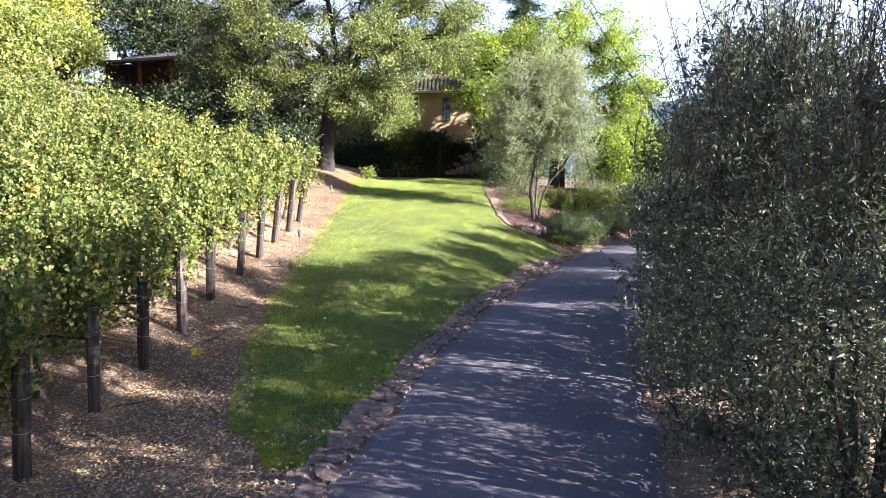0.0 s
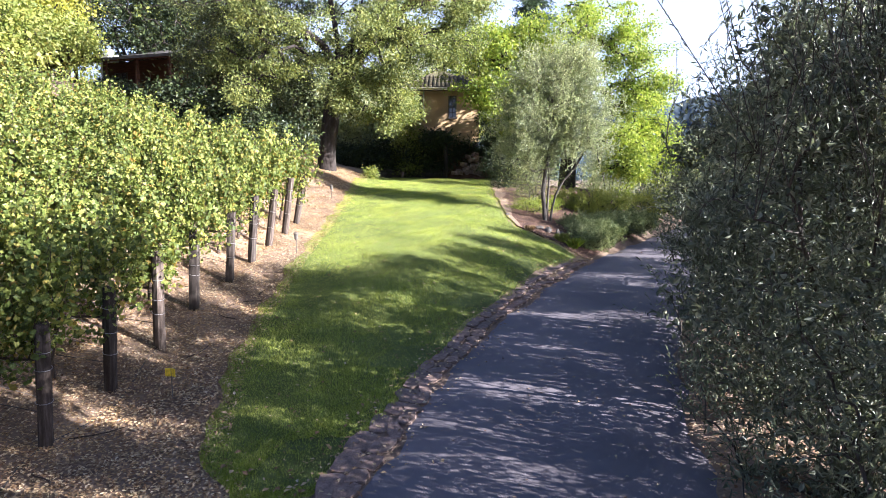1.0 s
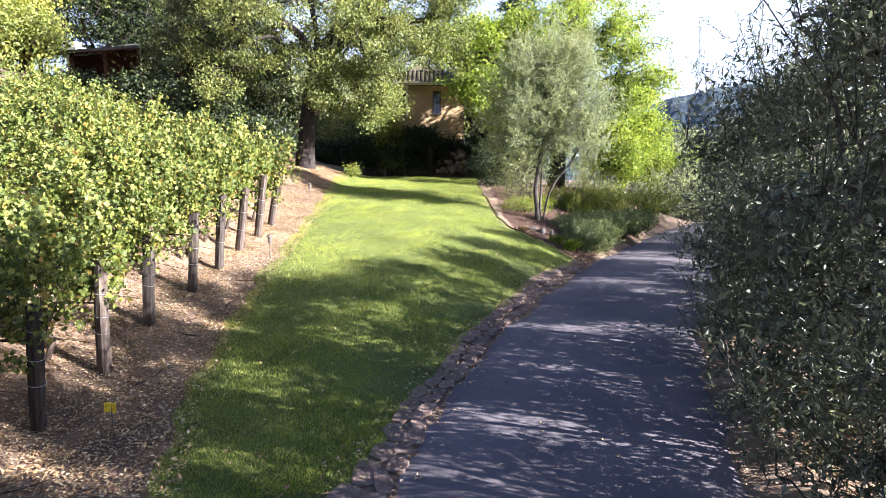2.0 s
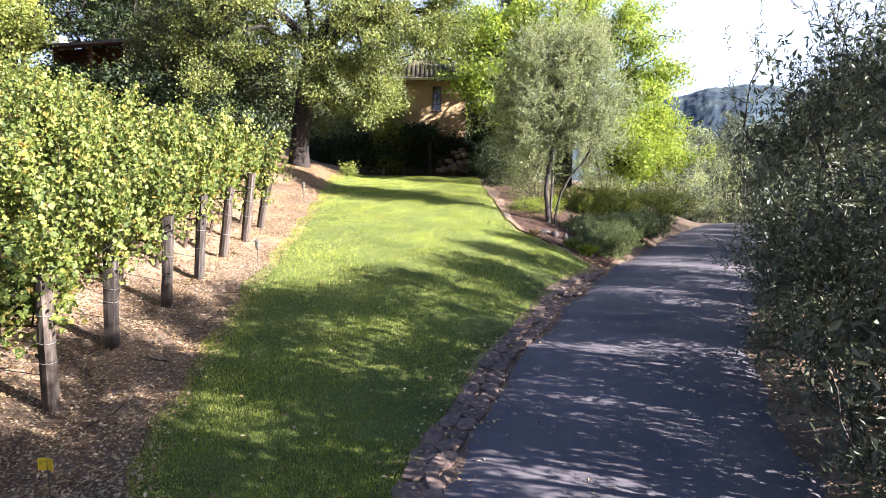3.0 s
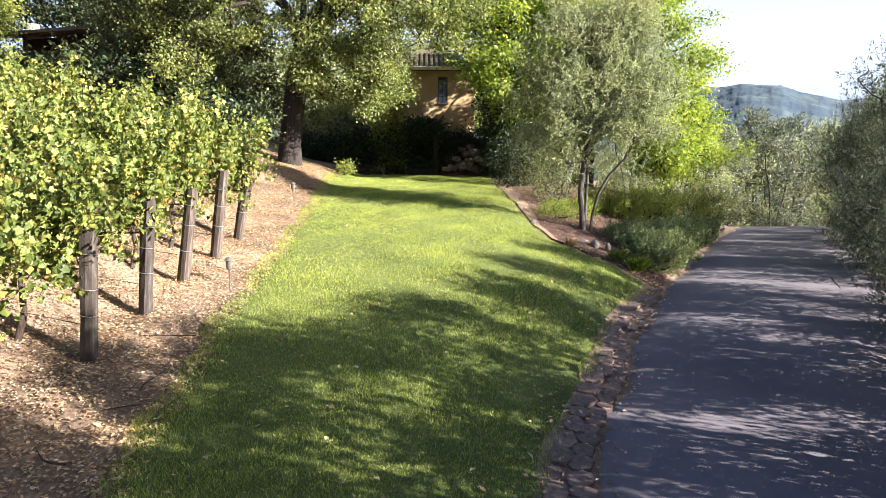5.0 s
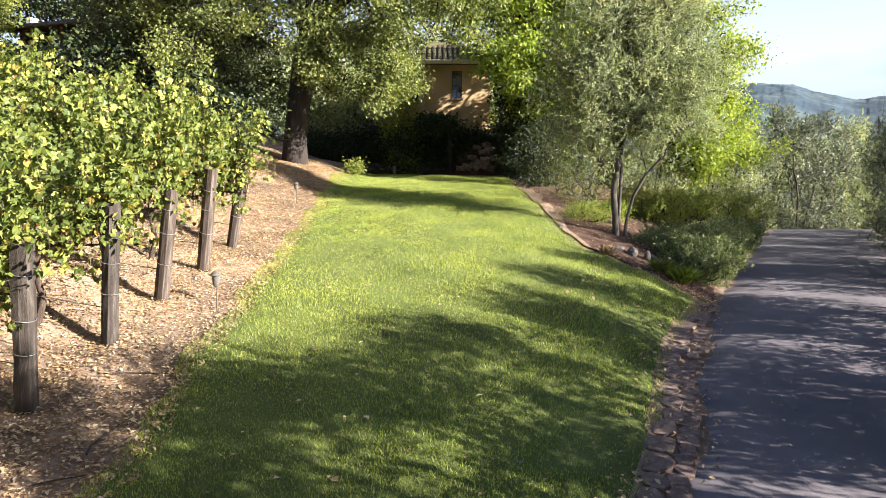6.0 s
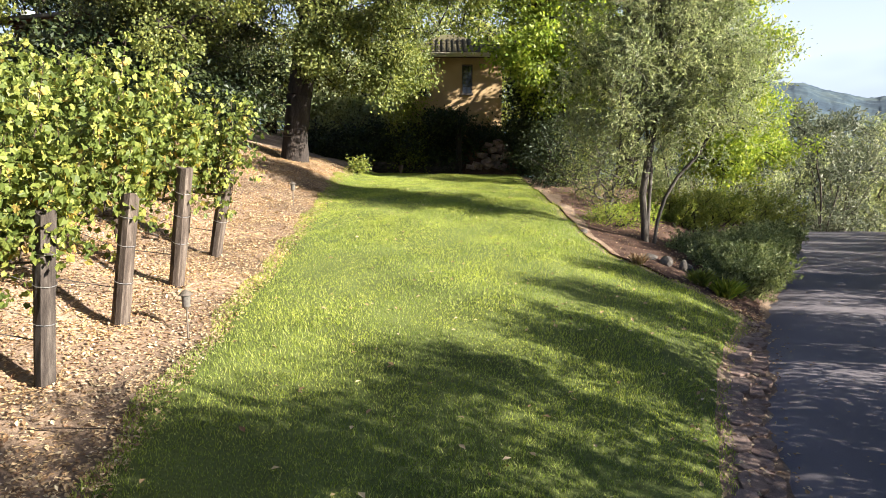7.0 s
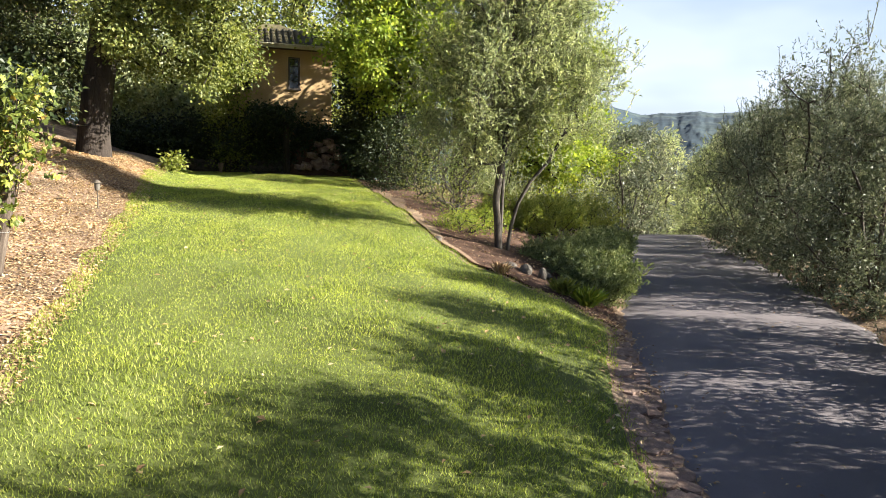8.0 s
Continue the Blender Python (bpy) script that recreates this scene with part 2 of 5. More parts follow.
def tubes(segments, sides=6):
    """Frustums from (p0, p1, r0, r1) rows, as arrays."""
    s = np.array([(*a, *b, ra, rb) for a, b, ra, rb in segments], float)
    a, b, ra, rb = s[:, 0:3], s[:, 3:6], s[:, 6], s[:, 7]
    d = b - a
    d /= np.maximum(np.linalg.norm(d, axis=1, keepdims=True), 1e-6)
    ref = np.where(np.abs(d[:, 2:3]) > 0.9, np.array([[1.0, 0, 0]]), np.array([[0, 0, 1.0]]))
    u = np.cross(d, ref)
    u /= np.linalg.norm(u, axis=1, keepdims=True)
    v = np.cross(d, u)
    ang = np.arange(sides) * 2 * np.pi / sides
    ring = u[:, None, :] * np.cos(ang)[None, :, None] + v[:, None, :] * np.sin(ang)[None, :, None]
    v0 = a[:, None, :] + ring * ra[:, None, None]
    v1 = b[:, None, :] + ring * rb[:, None, None]
    verts = np.concatenate([v0, v1], axis=1).reshape(-1, 3)
    base = np.arange(len(s))[:, None] * 2 * sides
    i = np.arange(sides)
    j = (i + 1) % sides
    quad = np.stack([i, j, j + sides, i + sides], axis=1)
    faces = (base[:, :, None] + quad[None]).reshape(-1, 4)
    return verts, faces


LEAF_SLIM = (np.array([(0, 0, 0), (0.5, 0.5, 0.12), (1, 0, -0.05), (0.5, -0.5, 0.12)]), np.array([(0, 2, 1), (0, 3, 2)]))
LEAF_LOBED = (np.array([(0.1, 0, 0), (-0.08, 0.32, 0.04), (0.18, 0.40, 0.05), (0.40, 0.53, 0.0), (0.60, 0.36, 0.05), (1, 0, -0.14), (0.60, -0.36, 0.05), (0.40, -0.53, 0.0), (0.18, -0.40, 0.05), (-0.08, -0.32, 0.04)]),
              np.array([(0, 2, 1), (0, 3, 2), (0, 4, 3), (0, 5, 4), (0, 6, 5), (0, 7, 6), (0, 8, 7), (0, 9, 8)]))
LEAF_KITE = (np.array([(0, 0, 0), (0.42, 0.62, 0.12), (1, 0, -0.12), (0.42, -0.62, 0.12)]), np.array([(0, 2, 1), (0, 3, 2)]))
BLADE = (np.array([(0, -0.5, 0), (0, 0.5, 0), (1, 0.1, 0.25)]), np.array([(0, 1, 2)]))


def chain(points, radii, sides=6):
    """One unbroken tube through the points."""
    p = np.array(points, float)
    d = np.gradient(p, axis=0)
    d /= np.linalg.norm(d, axis=1, keepdims=True)
    ref = np.where(np.abs(d[:, 2:3]) > 0.9, np.array([[1.0, 0, 0]]), np.array([[0, 0, 1.0]]))
    u = np.cross(d, ref)
    u /= np.linalg.norm(u, axis=1, keepdims=True)
    v = np.cross(d, u)
    a = np.arange(sides) * 2 * np.pi / sides
    ring = p[:, None] + (u[:, None] * np.cos(a)[None, :, None] + v[:, None] * np.sin(a)[None, :, None]) * np.broadcast_to(radii, len(p))[:, None, None]
    i = np.arange(sides)
    j = (i + 1) % sides
    quad = np.stack([i, j, j + sides, i + sides], 1)
    faces = (np.arange(len(p) - 1)[:, None, None] * sides + quad[None]).reshape(-1, 4)
    return ring.reshape(-1, 3), faces


def leaf_arrays(rng, place, axis, length, width, shape, face_up=0.5):
    """Many leaves: each at place along axis, its upper side turned partly to the sky."""
    n = len(place)
    axis = axis / np.maximum(np.linalg.norm(axis, axis=1, keepdims=True), 1e-6)
    up = rng.normal(size=(n, 3)) * (1 - face_up) + np.array([[0, 0, 1.0]]) * face_up
    b = np.cross(up, axis)
    b /= np.maximum(np.linalg.norm(b, axis=1, keepdims=True), 1e-6)
    c = np.cross(axis, b)
    tv, tf = shape
    length, width = np.broadcast_to(length, n), np.broadcast_to(width, n)
    verts = (place[:, None, :] + axis[:, None, :] * (tv[None, :, 0:1] * length[:, None, None]) + b[:, None, :] * (tv[None, :, 1:2] * width[:, None, None])
             + c[:, None, :] * (tv[None, :, 2:3] * length[:, None, None]))
    faces = np.arange(n)[:, None, None] * len(tv) + tf[None]
    return verts.reshape(-1, 3), faces.reshape(-1, 3)


def branching(rng, trunks, tips, tip_r, droop=0.0, steps=3, power=0.5):
    """Limbs from trunk polylines to all tips, each tip joined to the nearest lower limb; returns (p0, p1, r0, r1) rows and end points."""
    pos, par, load = [], [], []
    for line in trunks:
        for k, p in enumerate(line):
            pos.append(np.array(p, float))
            if k == 0 and p[2] > 1.0 and len(pos) > 1:
                par.append(int(np.argmin([np.linalg.norm(q - pos[-1]) for q in pos[:-1]])))
            else:
                par.append(-1 if k == 0 else len(pos) - 2)
            load.append(0.0)
    order = np.argsort([min(np.linalg.norm(np.array(t) - q) for q in pos) for t in tips])
    ends = []
    for i in order:
        t = np.array(tips[i], float)
        P = np.array(pos)
        d = np.linalg.norm(P - t, axis=1) + 0.9 * np.maximum(0, P[:, 2] - t[2] + 0.15)
        j = int(np.argmin(d))
        start = pos[j]
        last = j
        for s in range(1, steps + 1):
            f = s / steps
            q = start + (t - start) * f + rng.normal(size=3) * 0.06 * np.linalg.norm(t - start) * (f < 1)
            q[2] += 0.10 * np.linalg.norm(t - start) * math.sin(math.pi * f) - droop * f * f
            pos.append(q)
            par.append(last)
            load.append(0.0)
            last = len(pos) - 1
        ends.append(pos[last])
        while last >= 0:
            load[last] += 1.0
            last = par[last]
    segs = []
    for k, j in enumerate(par):
        if j >= 0:
            r0, r1 = tip_r * max(load[j], 1) ** power, tip_r * max(load[k], 1) ** power
            if par[j] < 0:
                r0 = r1 * 1.25
            segs.append((pos[j], pos[k], min(r0, r1 * 1.6), r1))
    return segs, np.array(ends)


def crown_points(rng, n, centre, radii, hollow=0.45, flat=0.0, rough=0.25):
    """Points through an uneven ellipsoid crown, more towards its outside."""
    d = rng.normal(size=(n, 3))
    d /= np.linalg.norm(d, axis=1, keepdims=True)
    r = (hollow + (1 - hollow) * rng.random((n, 1)) ** 0.6)
    lump = 1 + rough * np.sin(d[:, 0:1] * 5 + centre[0]) * np.cos(d[:, 1:2] * 4 + centre[1]) + rough * 0.6 * np.sin(d[:, 2:3] * 7 + d[:, 0:1] * 6)
    p = d * r * lump * np.array(radii)
    if flat:
        p[:, 2] = np.maximum(p[:, 2], -radii[2] * flat)
    return p + np.array(centre)


def clump_leaves(rng, ends, count, spread, length, width, shape, sag=0.35, face_up=0.5, squash=0.7):
    n = len(ends) * count
    base = np.repeat(ends, count, axis=0)
    off = rng.normal(size=(n, 3)) * spread * np.array([[1, 1, squash]])
    axis = off / max(spread, 1e-3) * 0.5 + rng.normal(size=(n, 3)) * 0.6 + np.array([[0, 0, -sag]])
    size = rng.uniform(0.65, 1.25, n)
    return leaf_arrays(rng, base + off, axis, length * size, width * size, shape, face_up)


def sprig_leaves(rng, ends, sprigs, per, reach, length, width, up=0.55, shape=LEAF_SLIM):
    """Slim leaves set along straight sprigs that reach out and up from each end."""
    n = len(ends) * sprigs
    base = np.repeat(ends, sprigs, axis=0) + rng.normal(size=(n, 3)) * reach * 0.35
    d = rng.normal(size=(n, 3)) + np.array([[0, 0, up * 1.6]])
    d /= np.linalg.norm(d, axis=1, keepdims=True)
    long = reach * rng.uniform(0.5, 1.2, (n, 1))
    f = np.tile(np.linspace(0.05, 1, per), n)[:, None]
    p = np.repeat(base, per, axis=0) + np.repeat(d * long, per, axis=0) * f
    axis = np.repeat(d, per, axis=0) * 0.75 + rng.normal(size=(n * per, 3)) * 0.55
    size = rng.uniform(0.7, 1.2, n * per)
    return leaf_arrays(rng, p, axis, length * size, width * size, shape, 0.35), [(a, a + b * c * 0.95, 0.004, 0.002) for a, b, c in zip(base, d, long[:, 0])]


def join(*arrays):
    vs, fs, k = [], [], 0
    for v, f in arrays:
        vs.append(v)
        fs.append(f + k)
        k += len(v)
    return np.concatenate(vs), np.concatenate(fs)

# ---- the lie of the land ----
_ry = np.linspace(-120, 160, 2801)
_rx = np.interp(_ry, [-120, -60, -20, -5, 2, 6, 9, 11.5, 14, 17.5, 23, 27, 33, 38, 42, 46, 50, 60, 160], [-20, -10, -3.8, -1.2, 0.1, 0.82, 1.36, 1.84, 2.6, 4.0, 7.2, 9.55, 12.8, 15.8, 18.2, 20.6, 23.0, 29, 90])
_k = np.exp(-np.linspace(-2.2, 2.2, 45) ** 2)
_rx = np.convolve(np.pad(_rx, 22, mode="edge"), _k / _k.sum(), mode="valid")
_rs = np.gradient(_rx, _ry)


def road_x(y):
    return np.interp(y, _ry, _rx)


def road_half(y):
    """Half the road's width, along x."""
    w = 1.70 + 0.33 * smooth(14, 24, y)
    return w * np.sqrt(1 + np.interp(y, _ry, _rs) ** 2)


def road_left(y):
    """The drive's edge along the stone edging."""
    return road_x(y) - road_half(y) - np.interp(y, [-20, 5, 6.6, 7.4, 9.3, 11.3, 12.4, 14.4, 16.4, 17.3, 19.6, 22, 25], [0.42, 0.40, 0.32, 0.26, 0.18, 0.14, 0.0, 0.06, -0.16, -0.18, -0.2, -0.05, 0])


def road_right(y):
    """The drive's edge along the olive row."""
    return road_x(y) + road_half(y) + np.interp(y, [9, 11, 16, 21, 28, 36], [0.0, 0.15, 0.22, 0.6, 0.75, 0.75])


def smooth(a, b, t):
    """Eases from 0 at a to 1 at b."""
    t = np.clip((np.asarray(t, float) - a) / (b - a), 0, 1)
    return t * t * (3 - 2 * t)


def soft(t, w=1.5):
    t = np.asarray(t, float) / w
    return w * np.logaddexp(0, t)


def land(x, y, rough=True):
    """Height of the ground."""
    x, y = np.asarray(x, float), np.asarray(y, float)
    road = -0.05 * soft(y - 29, 2.0)
    road = -14 * np.tanh(-road / 14)
    dl, dr = road_left(y) - x, x - road_right(y)
    rise = -0.3 + 0.125 * (soft(y - 9.3) - soft(y - 28.3))
    reach = 2.0 + 2.0 * smooth(18, 27, y)
    left = rise * (1 - np.exp(-np.maximum(dl, 0) / reach))
    hill = 0.29 * soft(-5.9 - x, 0.5) + 0.55 * smooth(-3.6, -6.0, x) * smooth(21, 31, y)
    left = left * (1 - smooth(37, 44, y) * smooth(2, 8, x))
    bank = 0.22 * smooth(-4.9, -6.3, x) * (1 - smooth(22, 27, y)) + 0.20 * smooth(-4.1, -4.8, x) * smooth(11.5, 15, y) * (1 - smooth(19.5, 22.5, y))
    left = left + 45 * np.tanh(hill / 45) + bank
    right = 0.14 * np.exp(-((dr - 0.6) / 0.4) ** 2) * smooth(0, 0.4, dr) - 0.24 * soft(dr - 2.0, 0.8)
    right = np.where(right < 0, -30 * np.tanh(-right / 30), right)
    side = np.where(dl > 0, left, np.where(dr > 0, right, -0.03))
    fade = 1 - smooth(55, 140, y)
    z = road * smooth(-6, 0, -np.maximum(dl, 0)) + side * np.where(dl > 0, np.maximum(fade, 0.25), 1)
    z = z - 0.16 * soft(y - 44, 1.5) * smooth(5, 11, x) * (1 - 0.8 * smooth(60, 200, y))
    if rough:
        bumpy = 0.035 * np.sin(x * 1.9 + 0.7 * y) * np.sin(y * 1.3 - 0.4 * x) + 0.02 * np.sin(x * 4.1 - y * 3.3)
        z = z + bumpy * smooth(0.3, 1.2, np.maximum(dl, dr))
    return z


def ground_z(x, y):
    return float(land(x, y))


def lines(a, b, step, far, grow=1.25):
    fine = list(np.arange(a, b + 1e-6, step))
    lo, hi, s = [a], [b], step
    while hi[-1] < far:
        s *= grow
        hi.append(hi[-1] + s)
        lo.append(lo[-1] - s)
    return np.array(lo[:0:-1] + fine + hi[1:])


def sheet(name, gx, gy, mat, lift=0.0, keep=None, smooth_faces=True):
    X, Y = np.meshgrid(gx, gy)
    Z = land(X, Y) + lift
    nx = len(gx)
    idx = np.arange(X.size).reshape(X.shape)
    faces = np.stack([idx[:-1, :-1], idx[:-1, 1:], idx[1:, 1:], idx[1:, :-1]], axis=-1).reshape(-1, 4)
    return fast_mesh(name, np.stack([X, Y, Z], -1).reshape(-1, 3), faces, mat, smooth_faces)


ground = new("ground", sheet("ground", lines(-22, 24, 0.25, 4200), lines(-14, 52, 0.27, 4200), M_SOIL))
tagged(ground, "brown soil strewn with dry fallen leaves", "ground", kind="structure")


def ribbon(name, y0, y1, step, left, right, across, mat, lift, crown=0.0):
    """A strip between two lines x = left(y), right(y), laid on the land."""
    ys = np.arange(y0, y1, step)
    f = np.linspace(0, 1, across)
    L, R = left(ys), right(ys)
    X = L[:, None] + (R - L)[:, None] * f[None]
    Y = np.repeat(ys[:, None], across, 1)
    Z = land(X, Y) + lift + crown * np.sin(np.pi * f)[None]
    Z[:, 0] -= 0.06
    Z[:, -1] -= 0.06
    idx = np.arange(X.size).reshape(X.shape)
    faces = np.stack([idx[:-1, :-1], idx[:-1, 1:], idx[1:, 1:], idx[1:, :-1]], axis=-1).reshape(-1, 4)
    return fast_mesh(name, np.stack([X, Y, Z], -1).reshape(-1, 3), faces, mat, True)


def edge_wave(y, k):
    return 0.06 * np.sin(y * 2.3 + k) + 0.04 * np.sin(y * 5.1 + 2 * k)


road = new("road", ribbon("road", -60, 120, 0.4, lambda y: road_left(y) + 0.3 * edge_wave(y, 1), lambda y: road_right(y) + edge_wave(y, 2), 15, M_ASPHALT, 0.045, 0.03))
tagged(road, "narrow dark grey asphalt drive, dusted with leaves", "road", kind="structure")


def lawn_left(y):
    return np.interp(y, [6.7, 7.2, 8, 8.7, 10.9, 12.7, 15, 18.2, 22, 28, 32, 36, 41], [-1.75, -2.05, -2.6, -2.95, -3.5, -3.75, -3.87, -4.0, -4.05, -4.2, -4.6, -4.7, -4.2])


def lawn_right(y):
    """The stone edging, then the mulch bed's edge."""
    kerb = road_left(y) - np.interp(y, [7.5, 11], [0.58, 0.42]) * np.sqrt(1 + np.interp(y, _ry, _rs) ** 2) * (1 - 0.5 * smooth(20, 22.3, y))
    bed = np.interp(y, [21.5, 22.4, 23.2, 24.4, 25.5, 27.5, 30, 34, 41], [5.0, 4.25, 3.3, 2.35, 2.1, 2.0, 1.9, 2.0, 2.3])
    return np.where(y < 21.0, kerb, np.minimum(kerb, bed))


lawn = new("lawn", ribbon("lawn", 6.9, 41.2, 0.3, lambda y: lawn_left(y) + edge_wave(y, 3), lambda y: lawn_right(y) + 0.4 * edge_wave(y, 4), 30, M_TURF, 0.025))
tagged(lawn, "mown green lawn sloping up between vineyard and drive", "lawn", kind="structure")


def bed_right(y):
    return road_left(y) - 0.05


bed = new("planting_bed", ribbon("planting_bed", 22.1, 42, 0.3, lambda y: lawn_right(y) + 0.03, lambda y: np.minimum(bed_right(y), lawn_right(y) + 7), 12, M_MULCH, 0.02))
tagged(bed, "planting bed covered with dark reddish bark mulch", "planting bed", kind="structure")

# far wooded hills across the valley, their haze put into the colour
az = np.radians(np.arange(-20, 90, 0.1))
rr = np.linspace(0, 1, 90)
A, F = np.meshgrid(az, rr)
dist = 260 + 900 * F
deg = np.degrees(A)
ridge = 69 + 20 * np.exp(-((deg - 25.6) / 4.3) ** 2) + 2.5 * np.sin(deg * 0.35) + 1.6 * np.sin(deg * 0.9 + 1) + 0.9 * np.sin(deg * 2.3) + 0.15 * np.sin(deg * 9)
ridge = ridge + 60 * smooth(14, -30, deg)
prof = smooth(0.05, 0.78, F) * (1 - 0.5 * smooth(0.8, 1.0, F))
spur = (3 * np.sin(deg * 0.22 + F * 5) + 2 * np.sin(deg * 0.45 - F * 8)) * np.sin(np.minimum(F / 0.78, 1) * math.pi)
crowns = np.random.default_rng(55).normal(size=A.shape)
for axis_, width_ in ((1, 6),):
    crowns = sum(np.roll(crowns, k, axis_) for k in range(width_)) / math.sqrt(width_)
HZ = -32 + (ridge + 34) * prof + spur + 0.5 * crowns * smooth(0.02, 0.2, F)
HX, HY = np.sin(A) * dist, np.cos(A) * dist
idx = np.arange(A.size).reshape(A.shape)
hf = np.stack([idx[:-1, :-1], idx[:-1, 1:], idx[1:, 1:], idx[1:, :-1]], axis=-1).reshape(-1, 4)
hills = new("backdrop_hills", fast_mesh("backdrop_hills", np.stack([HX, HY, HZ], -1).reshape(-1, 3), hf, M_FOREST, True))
tagged(hills, "distant wooded ridge across the valley, tinted blue as by haze", "hills", kind="structure")


# ---- vineyard ----
ROWS_Y = [3.8, 5.4, 7.05, 8.85, 10.5, 12.1, 13.8, 15.49, 17.04, 18.48, 19.95, 21.9]
POST_X = [-4.9, -4.9, -4.9, -5.0, -5.03, -5.0, -5.05, -4.91, -4.88, -4.85, -4.78, -4.91]


def vine_meshes(seed, shape, count):
    """One grapevine, 1.5 m of its row along x, canopy hanging from the wires."""
    rng = np.random.default_rng(seed)
    trunk = [(0, 0, -0.15), (rng.normal() * 0.04, rng.normal() * 0.04, 0.3), (rng.normal() * 0.06, rng.normal() * 0.05, 0.65), (rng.normal() * 0.04, 0, 0.92)]
    segs = [(trunk[k], trunk[k + 1], 0.045 - 0.006 * k, 0.040 - 0.006 * k) for k in range(3)]
    shoots, ends = [], []
    for s in (-1, 1):
        p = np.array(trunk[-1])
        for k in range(4):
            q = p + np.array([s * 0.19, rng.normal() * 0.02, 0.02 + rng.normal() * 0.015])
            shoots.append((p, q, 0.022 - 0.003 * k, 0.019 - 0.003 * k))
            p = q
            for _ in range(2):
                top = q + np.array([rng.normal() * 0.16, rng.normal() * 0.16, rng.uniform(0.8, 1.5) + (0.3 if rng.random() < 0.15 else 0)])
                mid = (q + top) / 2 + rng.normal(size=3) * 0.06
                shoots += [(q, mid, 0.007, 0.005), (mid, top, 0.005, 0.003)]
                for f in np.linspace(0.12, 1.0, 11):
                    ends.append((q + (mid - q) * f * 2) if f < 0.5 else (mid + (top - mid) * (f - 0.5) * 2))
                if rng.random() < 0.75:
                    hang = top + np.array([rng.normal() * 0.25, rng.choice((-1, 1)) * rng.uniform(0.15, 0.4), -rng.uniform(0.4, 1.1)])
                    shoots.append((top, hang, 0.003, 0.002))
                    for f in np.linspace(0.2, 1, 6):
                        ends.append(top + (hang - top) * f)
    for _ in range(16):
        ends.append(np.array([rng.uniform(-0.75, 0.75), rng.normal() * 0.16, rng.uniform(0.7, 1.0)]))
    ends = np.array(ends)
    n = count
    clump = rng.uniform(0.5, 1.5, (len(ends), 1))
    base = np.repeat(ends, n, 0) + rng.normal(size=(len(ends) * n, 3)) * np.repeat(clump, n, 0) * np.array([[0.075, 0.10, 0.07]])
    out = np.sign(base[:, 1:2]) * np.array([[0, 1.0, 0]])
    axis = out * 0.7 + rng.normal(size=base.shape) * 0.6 + np.array([[0, 0, -0.55]])
    size = rng.uniform(0.045, 0.09, len(base))
    lv = leaf_arrays(rng, base, axis, size, size, shape, 0.45)
    m = 200
    deep = ends[rng.integers(len(ends), size=m)] * np.array([[1, 0.35, 0.97]])
    lv = join(lv, leaf_arrays(rng, deep, rng.normal(size=(m, 3)), rng.uniform(0.07, 0.11, m), rng.uniform(0.06, 0.09, m), LEAF_KITE, 0.3))
    return tubes(segs, 7), tubes(shoots, 4), lv


VINES = []
for seed in range(6):
    a, b, c = vine_meshes(100 + seed, *((LEAF_LOBED, 11) if seed < 3 else (LEAF_KITE, 10)))
    VINES.append((fast_mesh("trunk", *a, M_VINEBARK, True), fast_mesh("cane_mass", *b, M_VINEBARK), fast_mesh("leaves", *c, M_VINE)))


def vine(seed, m):
    ob = thing("grapevine", "leafy green grapevine with yellowing leaves on trellis wires", "grapevine", m, "vines of the vineyard")
    for nm, me in zip(("trunk", "cane_mass", "leaves"), VINES[seed]):
        part(nm, me, M_VINE, ob, kind="" if nm == "trunk" else "stuff")
    return ob


def end_post_mesh(seed, h):
    """A squared, split and weathered post with worn top."""
    rng = np.random.default_rng(seed)
    bm = bmesh.new()
    rings = []
    w = 0.080 + rng.random() * 0.014
    for z in np.linspace(-0.3, h, 8):
        ring = []
        for k in range(8):
            a = math.pi / 4 * k + 0.2
            r = w * (1.12 if k % 2 else 0.95) * (1 + rng.normal() * 0.035)
            ring.append(bm.verts.new((r * math.cos(a), r * math.sin(a), z + (rng.normal() * 0.025 if z > h - 0.01 else 0))))
        rings.append(ring)
    for a, b in zip(rings, rings[1:]):
        for k in range(8):
            bm.faces.new((a[k], a[(k + 1) % 8], b[(k + 1) % 8], b[k]))
    bm.faces.new(rings[-1])
    bm.faces.new(rings[0][::-1])
    return bm_mesh("end_post", bm, M_POST)


def wire_loop(z, r):
    segs, n = [], 10
    for k in range(n):
        a, b = 2 * math.pi * k / n, 2 * math.pi * (k + 1) / n
        segs.append(((r * math.cos(a), r * math.sin(a), z + 0.01 * math.sin(a)), (r * math.cos(b), r * math.sin(b), z + 0.01 * math.sin(b)), 0.004, 0.004))
    return segs


